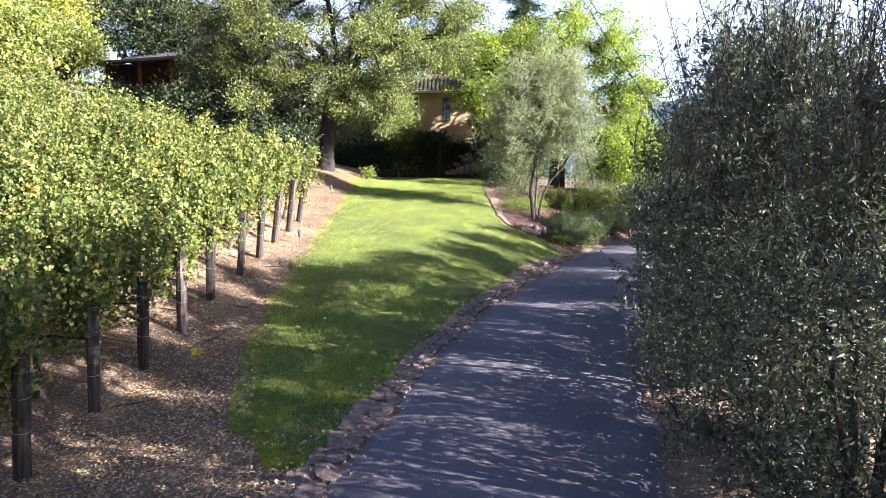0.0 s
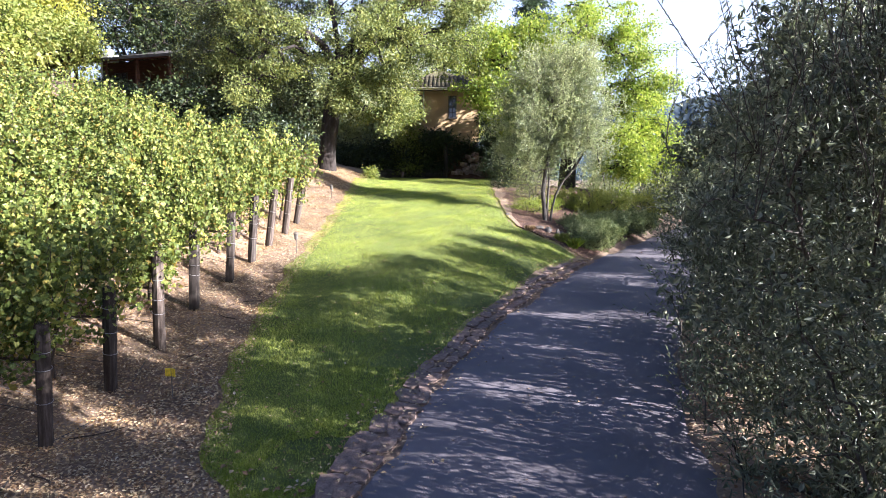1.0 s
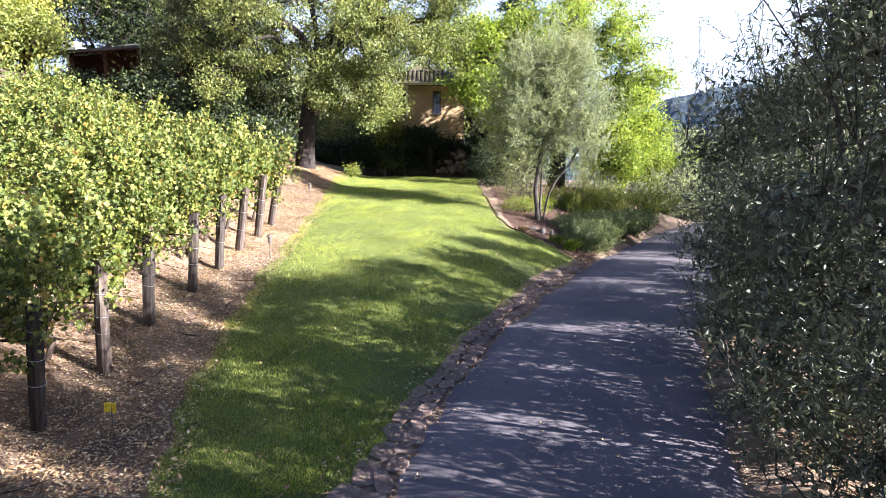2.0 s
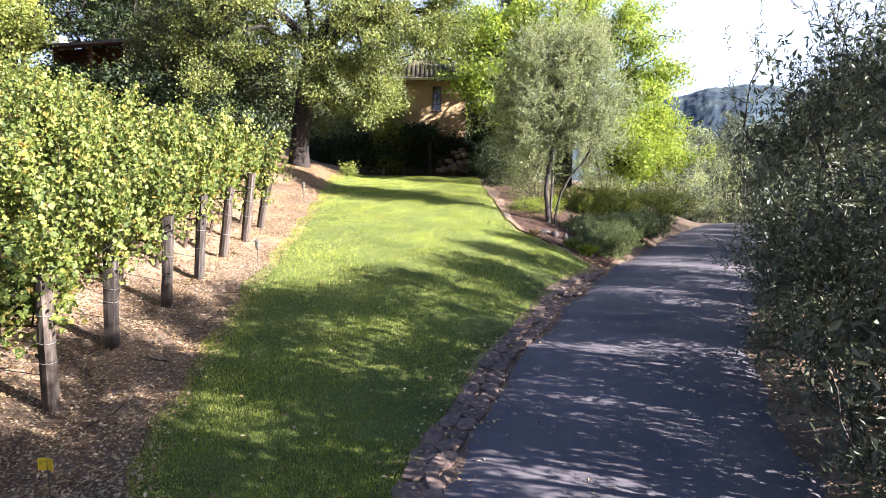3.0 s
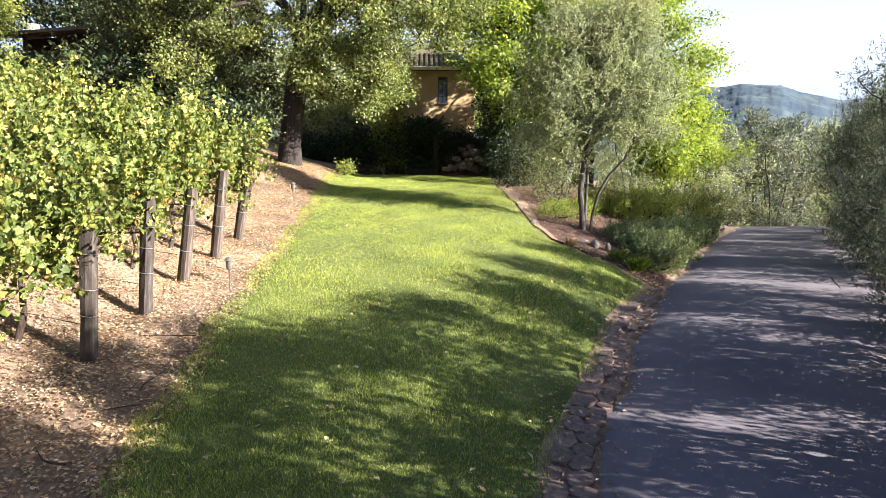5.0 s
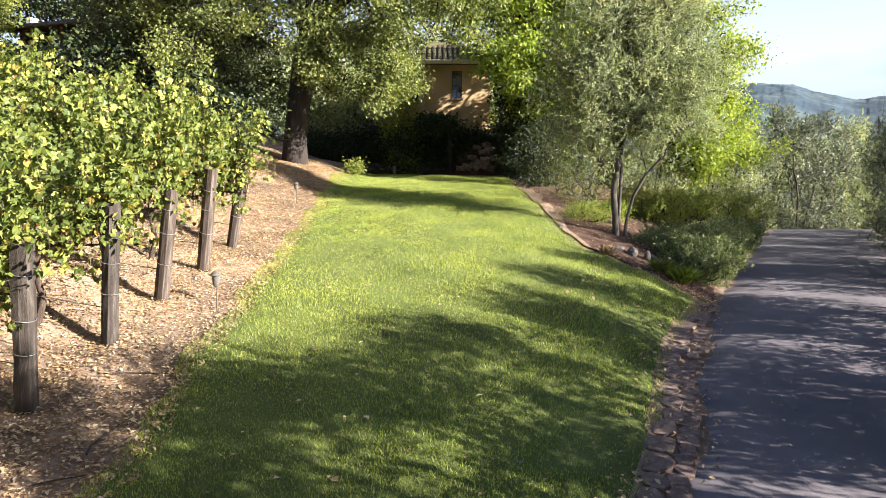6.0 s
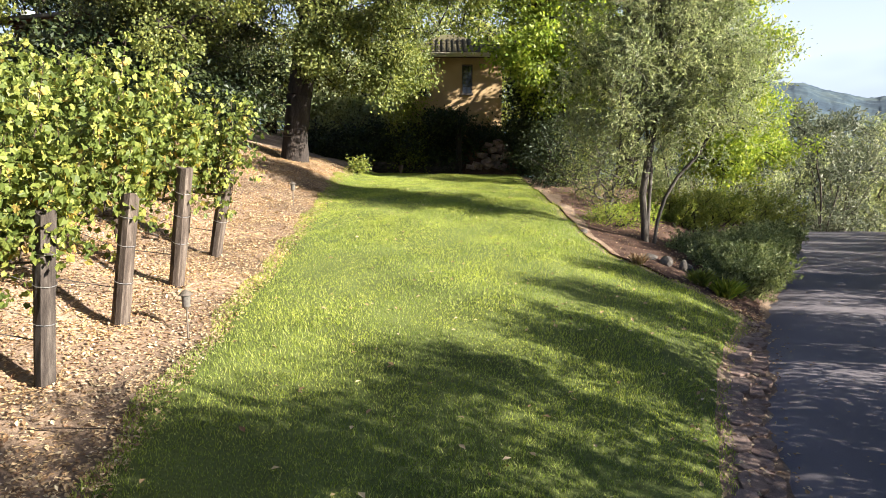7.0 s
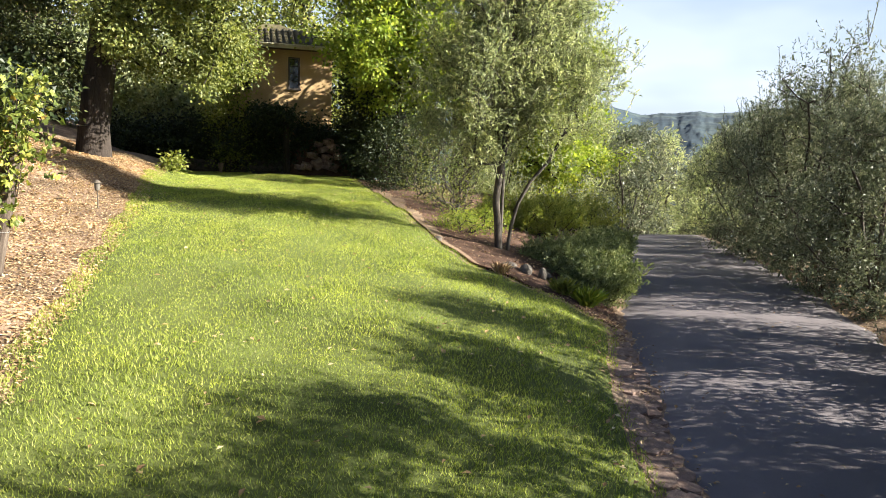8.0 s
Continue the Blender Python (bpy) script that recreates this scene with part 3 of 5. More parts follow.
vine_seed = 0
for k, (y, x) in enumerate(zip(ROWS_Y, POST_X)):
    rng = np.random.default_rng(300 + k)
    z = ground_z(x, y)
    h = 1.60 + rng.normal() * 0.05
    lean = (float(np.interp(y, [4, 17, 18.5, 22], [4.5, 5, 8, 11])) + rng.normal() * 1.0, 3 + rng.normal() * 1.5)
    n_vines = int(max(3, math.ceil((0.72 * (y + 2) - 4.5) / 1.5) + 1))
    trellis = thing("vine_trellis", "weathered split wooden end post with trellis wires of a vine row", "trellis", pose(x, y, z), "vine row ends")
    post = part("end_post", end_post_mesh(40 + k, h), M_POST, trellis)
    post.matrix_basis = pose(0, 0, 0, lean[1], lean[0], 0) @ pose(0, 0, 0, 0, 0, rng.uniform(0, 90))
    tilt = pose(0, 0, 0, lean[1], lean[0], 0)
    for wz in (0.62, 0.95, 1.28):
        part("wire_loop", fast_mesh("wire_loop", *tubes(wire_loop(wz + rng.normal() * 0.04, 0.101), 4), M_WIRE), M_WIRE, post)
        a = tilt @ Vector((0, 0, wz))
        pts = [np.array(a)]
        for s in range(1, n_vines + 1):
            px = -1.5 * s
            pts.append(np.array((px, 0.0, ground_z(x + px, y) - z + wz * 1.12)))
        part("wire", fast_mesh("wire", *tubes([(p, q, 0.0035, 0.0035) for p, q in zip(pts, pts[1:])], 4), M_WIRE), M_WIRE, trellis)
    hose = []
    for s in range(0, n_vines * 2 + 1):
        px = -0.75 * s
        hose.append(np.array((px, 0.03, ground_z(x + px, y) - z + 0.42 - 0.05 * (s % 2))))
    part("drip_hose", fast_mesh("drip_hose", *tubes([(p, q, 0.006, 0.006) for p, q in zip(hose, hose[1:])], 5), M_HOSE), M_HOSE, trellis)
    for s in range(n_vines):
        px = x - 0.84 - 1.5 * s + (0.3 if y > 21 else 0)
        zz = ground_z(px, y)
        slope = math.degrees(math.atan((ground_z(px - 0.7, y) - ground_z(px + 0.7, y)) / 1.4))
        flip = 180 * (vine_seed % 2)
        vine((vine_seed + k) % 3 if s < 2 else 3 + (vine_seed * 2 + k) % 3, Matrix.Translation((px, y, zz)) @ pose(0, 0, 0, 0, min(slope, 9 + 3 * s), 0) @ pose(0, 0, 0, 0, 0, flip) @ Matrix.Diagonal((1.0, 1.0, (1.0 if y < 16 else 1.07) + 0.06 * math.sin(vine_seed * 2.1), 1)))
        vine_seed += 1
        if s % 3 == 2:
            st = thing("row_stake", "rough thin wooden stake in a vine row", "stake", pose(px - 0.75, y, ground_z(px - 0.75, y)), "vine row stakes")
            part("stake", fast_mesh("stake", *tubes([((0, 0, -0.2), (0.02, 0, 1.2), 0.035, 0.034), ((0.02, 0, 1.2), (0.02, 0.02, 2.15), 0.034, 0.03)], 7), M_POST, True), M_POST, st)

# ---- trees ----


def olive_meshes(seed, height, width, trunks, tips, sprigs, per, leaf, mat, low=0.25, tip_r=0.008, taper=0.55, twigs=True, core_n=20, core_s=1.0, clumps=0, shoots=0):
    """A shrubby olive: several stems, upright sprigs of slim leaves down to near the ground."""
    rng = np.random.default_rng(seed)
    lines_ = []
    for k in range(trunks):
        a = 2 * math.pi * k / trunks + rng.random()
        line, p = [], np.array([0.10 * math.cos(a), 0.10 * math.sin(a), -0.15])
        r = width * 0.42
        for f in np.linspace(0, 1, 7):
            line.append(p + np.array([math.cos(a) * r * f ** 1.4, math.sin(a) * r * f ** 1.4, height * 0.78 * f]) + rng.normal(size=3) * 0.06 * f)
        lines_.append(line)
    pts = []
    while len(pts) < tips:
        f = rng.random() ** 1.12
        z = height * (low + (0.97 - low) * f)
        prof = math.sin(math.pi * min(1, 0.20 + 0.79 * f)) ** taper
        a = rng.random() * 2 * math.pi
        lump = 1 + 0.22 * math.sin(3 * a + seed) * math.cos(4 * f * 2 + seed) + 0.12 * math.sin(7 * a + 9 * f)
        r = width * prof * lump * rng.random() ** 0.45
        pts.append((r * math.cos(a), r * math.sin(a), z))
    if clumps:
        hub = np.array(pts[:clumps])
        pts = list(hub[rng.integers(clumps, size=tips)] + rng.normal(size=(tips, 3)) * np.array([[0.24, 0.24, 0.34]]))
    segs, ends = branching(rng, lines_, pts, tip_r, steps=3, power=0.45)
    lv, tw = sprig_leaves(rng, ends, sprigs, per, 0.42 if clumps else 0.5, leaf, leaf * 0.23, 0.75)
    if shoots:
        # long upright shoots standing out of the top
        high = ends[ends[:, 2] > height * 0.62]
        foot = high[rng.integers(len(high), size=shoots)]
        way = rng.normal(size=(shoots, 3)) * 0.24 + np.array([[0, 0, 1.0]])
        long = rng.uniform(0.5, 1.9 if shoots > 100 else 1.0, (shoots, 1))
        f = np.tile(np.linspace(0.1, 1, 30), shoots)[:, None]
        p = np.repeat(foot, 30, 0) + np.repeat(way * long, 30, 0) * f
        lv = join(lv, leaf_arrays(rng, p, np.repeat(way, 30, 0) * 0.7 + rng.normal(size=p.shape) * 0.55, leaf * rng.uniform(0.7, 1.2, len(p)), leaf * 0.2, LEAF_SLIM, 0.3))
        segs += [(a, a + b * c, 0.007, 0.003) for a, b, c in zip(foot, way, long)]
    m = tips * core_n
    core = np.array(ends)[rng.integers(len(ends), size=m)] * np.array([[0.86, 0.86, 0.97]]) + rng.normal(size=(m, 3)) * 0.16
    lv = join(lv, leaf_arrays(rng, core, rng.normal(size=(m, 3)) + np.array([[0, 0, 0.6]]), rng.uniform(0.13, 0.22, m) * core_s, rng.uniform(0.06, 0.10, m) * core_s, LEAF_SLIM, 0.3))
    n = fast_mesh
    made = [("trunk", n("trunk", *tubes(segs, 5), M_OLIVEBARK, True)), ("leaves", n("leaves", *lv, mat))]
    if twigs:
        made.append(("twig_mass", n("twig_mass", *tubes(tw[::3], 3), M_OLIVEBARK)))
    return made


def olive_tree(meshes, m, label, group="", name="olive_tree"):
    ob = thing(name, label, "olive tree", m, group)
    for nm, me in meshes:
        part(nm, me, M_OLIVE, ob, kind="" if nm == "trunk" else "stuff")
    return ob


HEDGE = [olive_meshes(11, 5.0, 1.5, 5, 200, 9, 12, 0.075, M_OLIVE, 0.10, taper=0.62, core_n=40, core_s=0.7, clumps=85, shoots=26), olive_meshes(12, 4.7, 1.6, 4, 200, 9, 12, 0.075, M_OLIVE, 0.11, taper=0.62, core_n=40, core_s=0.7, clumps=85, shoots=26),
         olive_meshes(13, 4.7, 1.5, 5, 200, 9, 12, 0.085, M_OLIVE, 0.03, taper=0.55, core_n=30, core_s=0.62, shoots=150)]
HEDGE_BEYOND = [olive_meshes(18, 5.0, 1.8, 3, 80, 7, 8, 0.17, M_OLIVE, 0.03, 0.01, 0.55, False, 24), olive_meshes(19, 4.7, 1.85, 3, 80, 7, 8, 0.17, M_OLIVEPALE, 0.03, 0.01, 0.55, False, 22)]
SHADE_OLIVE = olive_meshes(16, 5.2, 1.7, 3, 80, 5, 8, 0.17, M_OLIVE, 0.74, 0.009, 0.55, False, 16, 1.0, 14)
HEDGE_FAR = [olive_meshes(14, 5.0, 1.7, 4, 150, 10, 11, 0.088, M_OLIVE, 0.03, 0.010, 0.55, False, 40, 0.6, 60, 30), olive_meshes(15, 4.7, 1.8, 4, 150, 10, 11, 0.088, M_OLIVE, 0.03, 0.010, 0.55, False, 40, 0.6, 60, 30)]
rng = np.random.default_rng(21)
for k, y in enumerate([-5.6, -3.4, -1.2, 1.0, 3.2, 5.4, 7.3, 9.2, 11.1, 13.0, 14.9, 16.8, 18.6, 20.3]):
    x = float(road_right(y)) + (1.4 if y > 4.5 else 2.1) + rng.normal() * 0.12
    s = float(np.interp(y, [-16, -7, -5, 3.4, 5.4, 7.3, 9.2, 11.1, 13.0, 14.9, 16.8, 18.7, 20.7], [1.1, 1.15, 1.15, 0.9, 0.88, 1.0, 1.1, 1.12, 1.0, 0.87, 0.86, 0.9, 0.92])) + rng.normal() * 0.02
    olive_tree(HEDGE[2 if 2 < y < 8 else k % 2], Matrix.Translation((x, y, ground_z(x, y))) @ pose(0, 0, 0, 0, 0, 67 * k) @ Matrix.Scale(s, 4), "shrubby grey-green olive tree in a row beside the drive", "olive row along the drive")
# unseen olives behind the row, added to throw shade on the near vines
for k, y in enumerate([1.6, 4.2]):
    x = float(road_right(y)) + 3.6
    olive_tree(SHADE_OLIVE, Matrix.Translation((x, y, ground_z(x, y))) @ pose(0, 0, 0, 0, 0, 75 * k) @ Matrix.Scale(1.62, 4), "tall open-crowned olive tree added out of view to shade the vines", "tall olives behind the row")
for k, y in enumerate([23.2, 24.9, 26.7, 28.7, 30.7, 32.7, 34.7, 36.7, 38.7, 40.9, 43.4, 46.2, 49.4]):
    x = float(road_right(y)) + 0.9 + rng.normal() * 0.15
    s = (0.95 if y < 26 else 1.16 if y < 33 else 1.04) + rng.normal() * 0.06
    olive_tree(HEDGE_FAR[k % 2] if y < 34 else HEDGE_BEYOND[k % 2], Matrix.Translation((x, y, ground_z(x, y))) @ pose(0, 0, 0, 0, 0, 67 * k) @ Matrix.Scale(s, 4), "shrubby grey-green olive tree in a row beside the drive", "olive row along the drive")
# the four at x 6.9 to 8.2 are unseen, added to shade hedge and drive
for k, (x, y, s) in enumerate([(9.5, 41.0, 0.95), (11.4, 42.0, 0.95), (13.0, 43.5, 1.0), (14.6, 45.4, 1.1), (16.2, 48, 1.15), (18.4, 51, 1.25), (21, 55, 1.6), (25, 60, 2.0), (29, 65, 2.2), (27, 57, 1.8), (31, 61, 2.1), (24, 54, 1.6), (33, 63, 1.7), (24, 66, 1.8), (19, 60, 1.6), (36, 70, 1.9), (12, 51, 1.2), (14.5, 24, 0.9), (6.9, 2.9, 0.85), (7.3, 0.2, 0.9), (6.9, -2.8, 0.9), (8.2, 5.6, 0.8), (10, 9, 0.9), (10.5, 14, 0.9), (14, 15, 0.9)]):
    olive_tree(HEDGE_BEYOND[(k + 1) % 2], Matrix.Translation((x, y, ground_z(x, y))) @ pose(0, 0, 0, 0, 0, 50 * k) @ Matrix.Scale(s, 4), "rounded grey-green olive tree behind the row and bend of the drive", "olives beyond the bend")

# the pale olive that stands in the bed, with a fork of bare stems


def bed_olive():
    rng = np.random.default_rng(77)
    trunks = [[(0, 0, -0.2), (-0.06, 0, 0.5), (-0.12, 0.02, 1.1), (-0.02, 0.05, 1.9), (0.16, 0.1, 2.9), (0.2, 0.1, 4.2), (0.1, 0.1, 5.3)],
              [(0.16, -0.05, -0.2), (0.24, -0.05, 0.5), (0.36, -0.08, 1.0), (0.62, -0.1, 1.5), (1.05, -0.15, 2.0), (1.4, -0.2, 2.7), (1.6, -0.2, 3.6)],
              [(0.06, 0.14, -0.2), (0.1, 0.2, 0.8), (0.16, 0.35, 1.7), (0.1, 0.7, 2.8), (0.1, 0.9, 4.0)]]
    pts = []
    for c, r, n in (((0.1, 0.1, 4.7), (1.7, 1.5, 1.8), 170), ((1.1, -0.1, 3.5), (1.35, 1.3, 1.6), 110), ((-0.7, 0.1, 3.2), (1.3, 1.2, 1.4), 100), ((0.9, 0.1, 5.4), (1.2, 1.1, 1.3), 70)):
        pts += list(crown_points(rng, n, c, r, 0.3))
    segs, ends = branching(rng, trunks, pts, 0.0052, steps=3, power=0.48)
    lv, tw = sprig_leaves(rng, ends, 14, 12, 0.5, 0.095, 0.027, 0.5)
    ob = thing("olive_tree", "multi-stemmed pale grey-green olive tree in a mulch bed", "olive tree", pose(3.62, 26.3, ground_z(3.62, 26.3)))
    part("trunk", fast_mesh("trunk", *tubes(segs, 7), M_OLIVEBARK, True), M_OLIVEBARK, ob)
    part("twig_mass", fast_mesh("twig_mass", *tubes(tw, 3), M_OLIVEBARK), M_OLIVEBARK, ob, kind="stuff")
    part("leaves", fast_mesh("leaves", *lv, M_OLIVEPALE), M_OLIVEPALE, ob, kind="stuff")


bed_olive()


def broad_tree(name, label, category, m, trunks, crowns, leaf, wide, mat, count, spread, tip_r=0.012, bark=M_BARK, seed=1, sag=0.4, shape=LEAF_SLIM, droop=0.0, group="", bunch=0):
    """A tree with limbs reaching into several uneven crown masses of leaf clumps."""
    rng = np.random.default_rng(seed)
    pts = []
    for c, r, n in crowns:
        q = crown_points(rng, n, c, r, 0.35)
        if bunch:
            hub = q[:max(3, n // bunch)]
            q = hub[rng.integers(len(hub), size=n)] + rng.normal(size=(n, 3)) * np.array([[0.46, 0.46, 0.3]])
        pts += list(q)
    segs, ends = branching(rng, trunks, pts, tip_r, steps=3, power=0.5, droop=droop)
    lv = clump_leaves(rng, ends, count, spread, leaf, wide, shape, sag)
    m_ = len(ends) * 10
    inner = ends[rng.integers(len(ends), size=m_)] + rng.normal(size=(m_, 3)) * spread * 0.8
    lv = join(lv, leaf_arrays(rng, inner, rng.normal(size=(m_, 3)), leaf * rng.uniform(1.3, 2.0, m_), wide * rng.uniform(1.3, 2.0, m_), shape, 0.3))
    ob = thing(name, label, category, m, group)
    part("trunk", fast_mesh("trunk", *tubes(segs, 8), bark, True), bark, ob)
    part("crown", fast_mesh("crown", *lv, mat), mat, ob, kind="stuff")
    return ob


def at(x, y, dz=0.0, rz=0.0):
    return pose(x, y, ground_z(x, y) + dz, 0, 0, rz)


broad_tree("oak_tree", "tall dark oak with thick leaning trunk and drooping leafy limbs", "oak tree", at(-6.2, 34.0),
           [[(0, 0, -0.3), (0.05, 0, 0.8), (0.24, 0, 2.2), (0.52, 0.1, 4.0), (0.7, 0.2, 6.0), (0.3, 0.3, 8.5), (0.1, 0.3, 11)], [(0.6, 0.1, 4.6), (0.1, -0.3, 5.9), (-0.9, -1.0, 6.7), (-2.2, -1.8, 6.9)], [(0.5, 0, 3.9), (1.3, -0.5, 5.0), (2.5, -1.0, 5.9), (3.6, -1.5, 6.4)], [(0.6, 0.2, 5.0), (1.8, 0.3, 6.6), (3.4, 0.4, 7.6), (5.0, 0.5, 8.2)]],
           [((-0.5, 0, 9.0), (5.5, 5, 3.5), 150), ((3.4, -1.5, 5.8), (2.8, 2.5, 2.2), 85), ((-2.8, -2.0, 4.9), (2.4, 1.8, 2.0), 60), ((5.0, 0.5, 7.6), (3.0, 3, 2.4), 110), ((6.9, -0.5, 6.3), (1.9, 2.0, 1.6), 55), ((4.6, 0.5, 10.0), (4.0, 3, 2.4), 110), ((1.7, -1.5, 3.9), (1.4, 1.2, 1.2), 34), ((3.0, -0.6, 3.3), (1.7, 1.5, 0.9), 44)],
           0.10, 0.075, M_OAK, 170, 0.25, 0.0165, seed=31, droop=0.25, bunch=4)
# this oak and the next have their shade put into the leaf colour
broad_tree("oak_tree", "oak with shade-darkened leaves standing behind the vineyard", "oak tree", at(-11.0, 36.5),
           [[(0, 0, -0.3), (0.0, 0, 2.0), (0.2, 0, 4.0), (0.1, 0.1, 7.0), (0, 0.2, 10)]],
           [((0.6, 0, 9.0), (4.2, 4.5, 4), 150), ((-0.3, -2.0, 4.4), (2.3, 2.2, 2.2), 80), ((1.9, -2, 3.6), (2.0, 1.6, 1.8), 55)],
           0.10, 0.078, M_OAKSHADED, 150, 0.27, 0.018, seed=32, droop=0.2, bunch=4)
broad_tree("oak_tree", "oak with shade-darkened leaves close to the cottage porch", "oak tree", at(-12.6, 42.0),
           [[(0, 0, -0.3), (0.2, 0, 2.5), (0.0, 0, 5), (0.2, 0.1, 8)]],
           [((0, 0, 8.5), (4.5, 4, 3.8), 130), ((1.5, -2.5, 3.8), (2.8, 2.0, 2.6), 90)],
           0.11, 0.085, M_OAKSHADED, 120, 0.4, 0.018, seed=33, droop=0.2, bunch=4)
broad_tree("walnut_tree", "large bright yellow-green broadleaf tree beside the stucco house", "broadleaf tree", at(6.5, 38.5),
           [[(0, 0, -0.3), (0.1, 0, 2.0), (-0.1, 0, 4.5), (0.1, 0.1, 7.5)]],
           [((0.2, 0, 7.6), (4.2, 4, 3.0), 190), ((3.6, -1.2, 4.4), (2.0, 2.0, 2.4), 130), ((-2.6, -1.6, 5.2), (2.0, 2, 1.8), 55), ((4.7, -1.5, 2.4), (1.3, 1.3, 1.6), 36), ((3.0, -2.2, 2.5), (1.7, 1.5, 1.8), 80), ((-3.0, 0.6, 7.4), (2.0, 1.8, 1.8), 50)],
           0.11, 0.088, M_BROAD, 135, 0.29, 0.018, seed=34, droop=0.25, bunch=4)
broad_tree("broadleaf_tree", "young bright green broadleaf tree arching beside the lawn", "broadleaf tree", at(3.6, 36.3),
           [[(0, 0, -0.3), (0.0, 0, 1.6), (-0.2, 0, 3.5), (-0.4, 0.1, 6)]],
           [((-0.4, -0.4, 6.6), (2.5, 2.0, 2.1), 90), ((0.6, -0.8, 4.0), (1.5, 1.4, 1.2), 35), ((-1.7, -0.8, 4.6), (1.0, 1.0, 1.1), 24)],
           0.14, 0.105, M_BROAD, 110, 0.28, 0.016, seed=35, droop=0.25, bunch=4)
broad_tree("oak_tree", "oak with shade-darkened leaves shading the corner of the stucco house", "oak tree", at(3.5, 39.6),
           [[(0, 0, -0.3), (0.1, 0, 1.6), (0.0, 0, 3.2), (0.1, 0.1, 5.5)]],
           [((0.2, 0, 4.5), (1.9, 1.8, 1.6), 100), ((0.6, -0.4, 3.0), (1.6, 1.4, 1.3), 50)],
           0.11, 0.09, M_SHRUB, 110, 0.32, 0.014, seed=36, droop=0.2)
# two dark crowns in this list use leaf colours darkened for shade
for k, (x, y, h, r, mat_) in enumerate([(-37, 59, 14, 6, M_GOLD), (-38, 50, 12, 6, M_GOLD), (-29, 43.5, 5.5, 3.4, M_YGREEN), (-29, 64, 17, 6, M_OAK), (-26.5, 39, 4, 3.0, M_YGREEN), (-21.5, 32.5, 3.2, 2.4, M_YGREEN), (-25, 35.5, 3.6, 2.8, M_GOLD), (-20, 60, 15, 6, M_OAK), (-3.5, 56, 9, 4.5, M_OLIVEPALE), (-5.4, 50.2, 5.6, 2.2, M_OLIVEPALE), (-7.7, 50.8, 5.8, 2.6, M_OLIVEPALE), (-11.5, 51.5, 6.0, 3.2, M_OAKSHADED), (-33, 58, 12, 5.5, M_OAK), (-8, 60, 13, 5.5, M_OAK), (-46, 62, 15, 6, M_YGREEN), (-25.5, 57.5, 14, 5.0, M_SHRUB), (-31, 52, 9, 4.5, M_GOLD), (-26.3, 46.6, 4.5, 2.4, M_YGREEN), (-1.5, 62, 15, 5.0, M_OAK), (1.5, 57, 12, 4.0, M_YGREEN)]):
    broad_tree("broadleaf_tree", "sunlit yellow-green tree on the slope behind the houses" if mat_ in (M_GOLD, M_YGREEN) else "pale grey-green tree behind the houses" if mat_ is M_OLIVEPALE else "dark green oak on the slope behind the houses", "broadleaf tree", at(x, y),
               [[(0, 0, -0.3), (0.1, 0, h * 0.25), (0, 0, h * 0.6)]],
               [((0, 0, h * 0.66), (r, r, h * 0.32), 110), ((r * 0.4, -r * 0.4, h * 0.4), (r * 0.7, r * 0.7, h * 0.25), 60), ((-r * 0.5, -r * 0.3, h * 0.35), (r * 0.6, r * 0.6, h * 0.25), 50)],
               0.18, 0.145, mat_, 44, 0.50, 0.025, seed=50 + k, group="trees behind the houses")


def conifer(m, h, r, seed):
    rng = np.random.default_rng(seed)
    ob = thing("conifer_tree", "tall dark blue-green conifer behind the houses", "conifer tree", m, "conifers")
    segs = [((0, 0, -0.3), (0, 0, h * 0.5), 0.32, 0.2), ((0, 0, h * 0.5), (0, 0, h), 0.2, 0.03)]
    ends, dirs = [], []
    for z in np.linspace(h * 0.12, h * 0.98, 42):
        reach = r * (1 - z / h) ** 0.8 + 0.25
        for a in rng.random(6) * 2 * math.pi:
            L = reach * rng.uniform(0.6, 1.1)
            tip = np.array([math.cos(a) * L, math.sin(a) * L, z - 0.22 * L])
            segs.append(((0, 0, z), tip, 0.05, 0.012))
            for f in np.linspace(0.25, 1, 6):
                ends.append(np.array([0, 0, z]) * (1 - f) + tip * f)
    ends = np.array(ends)
    lv = clump_leaves(rng, ends, 15, 0.22, 0.36, 0.07, LEAF_SLIM, 0.4, 0.5, 0.4)
    part("trunk", fast_mesh("trunk", *tubes(segs, 6), M_BARK), M_BARK, ob)
    part("crown", fast_mesh("crown", *lv, M_CONIFER), M_CONIFER, ob, kind="stuff")


conifer(at(7.0, 62.0), 21, 6.5, 61)
conifer(at(-24.0, 60.0), 20, 6.0, 62)

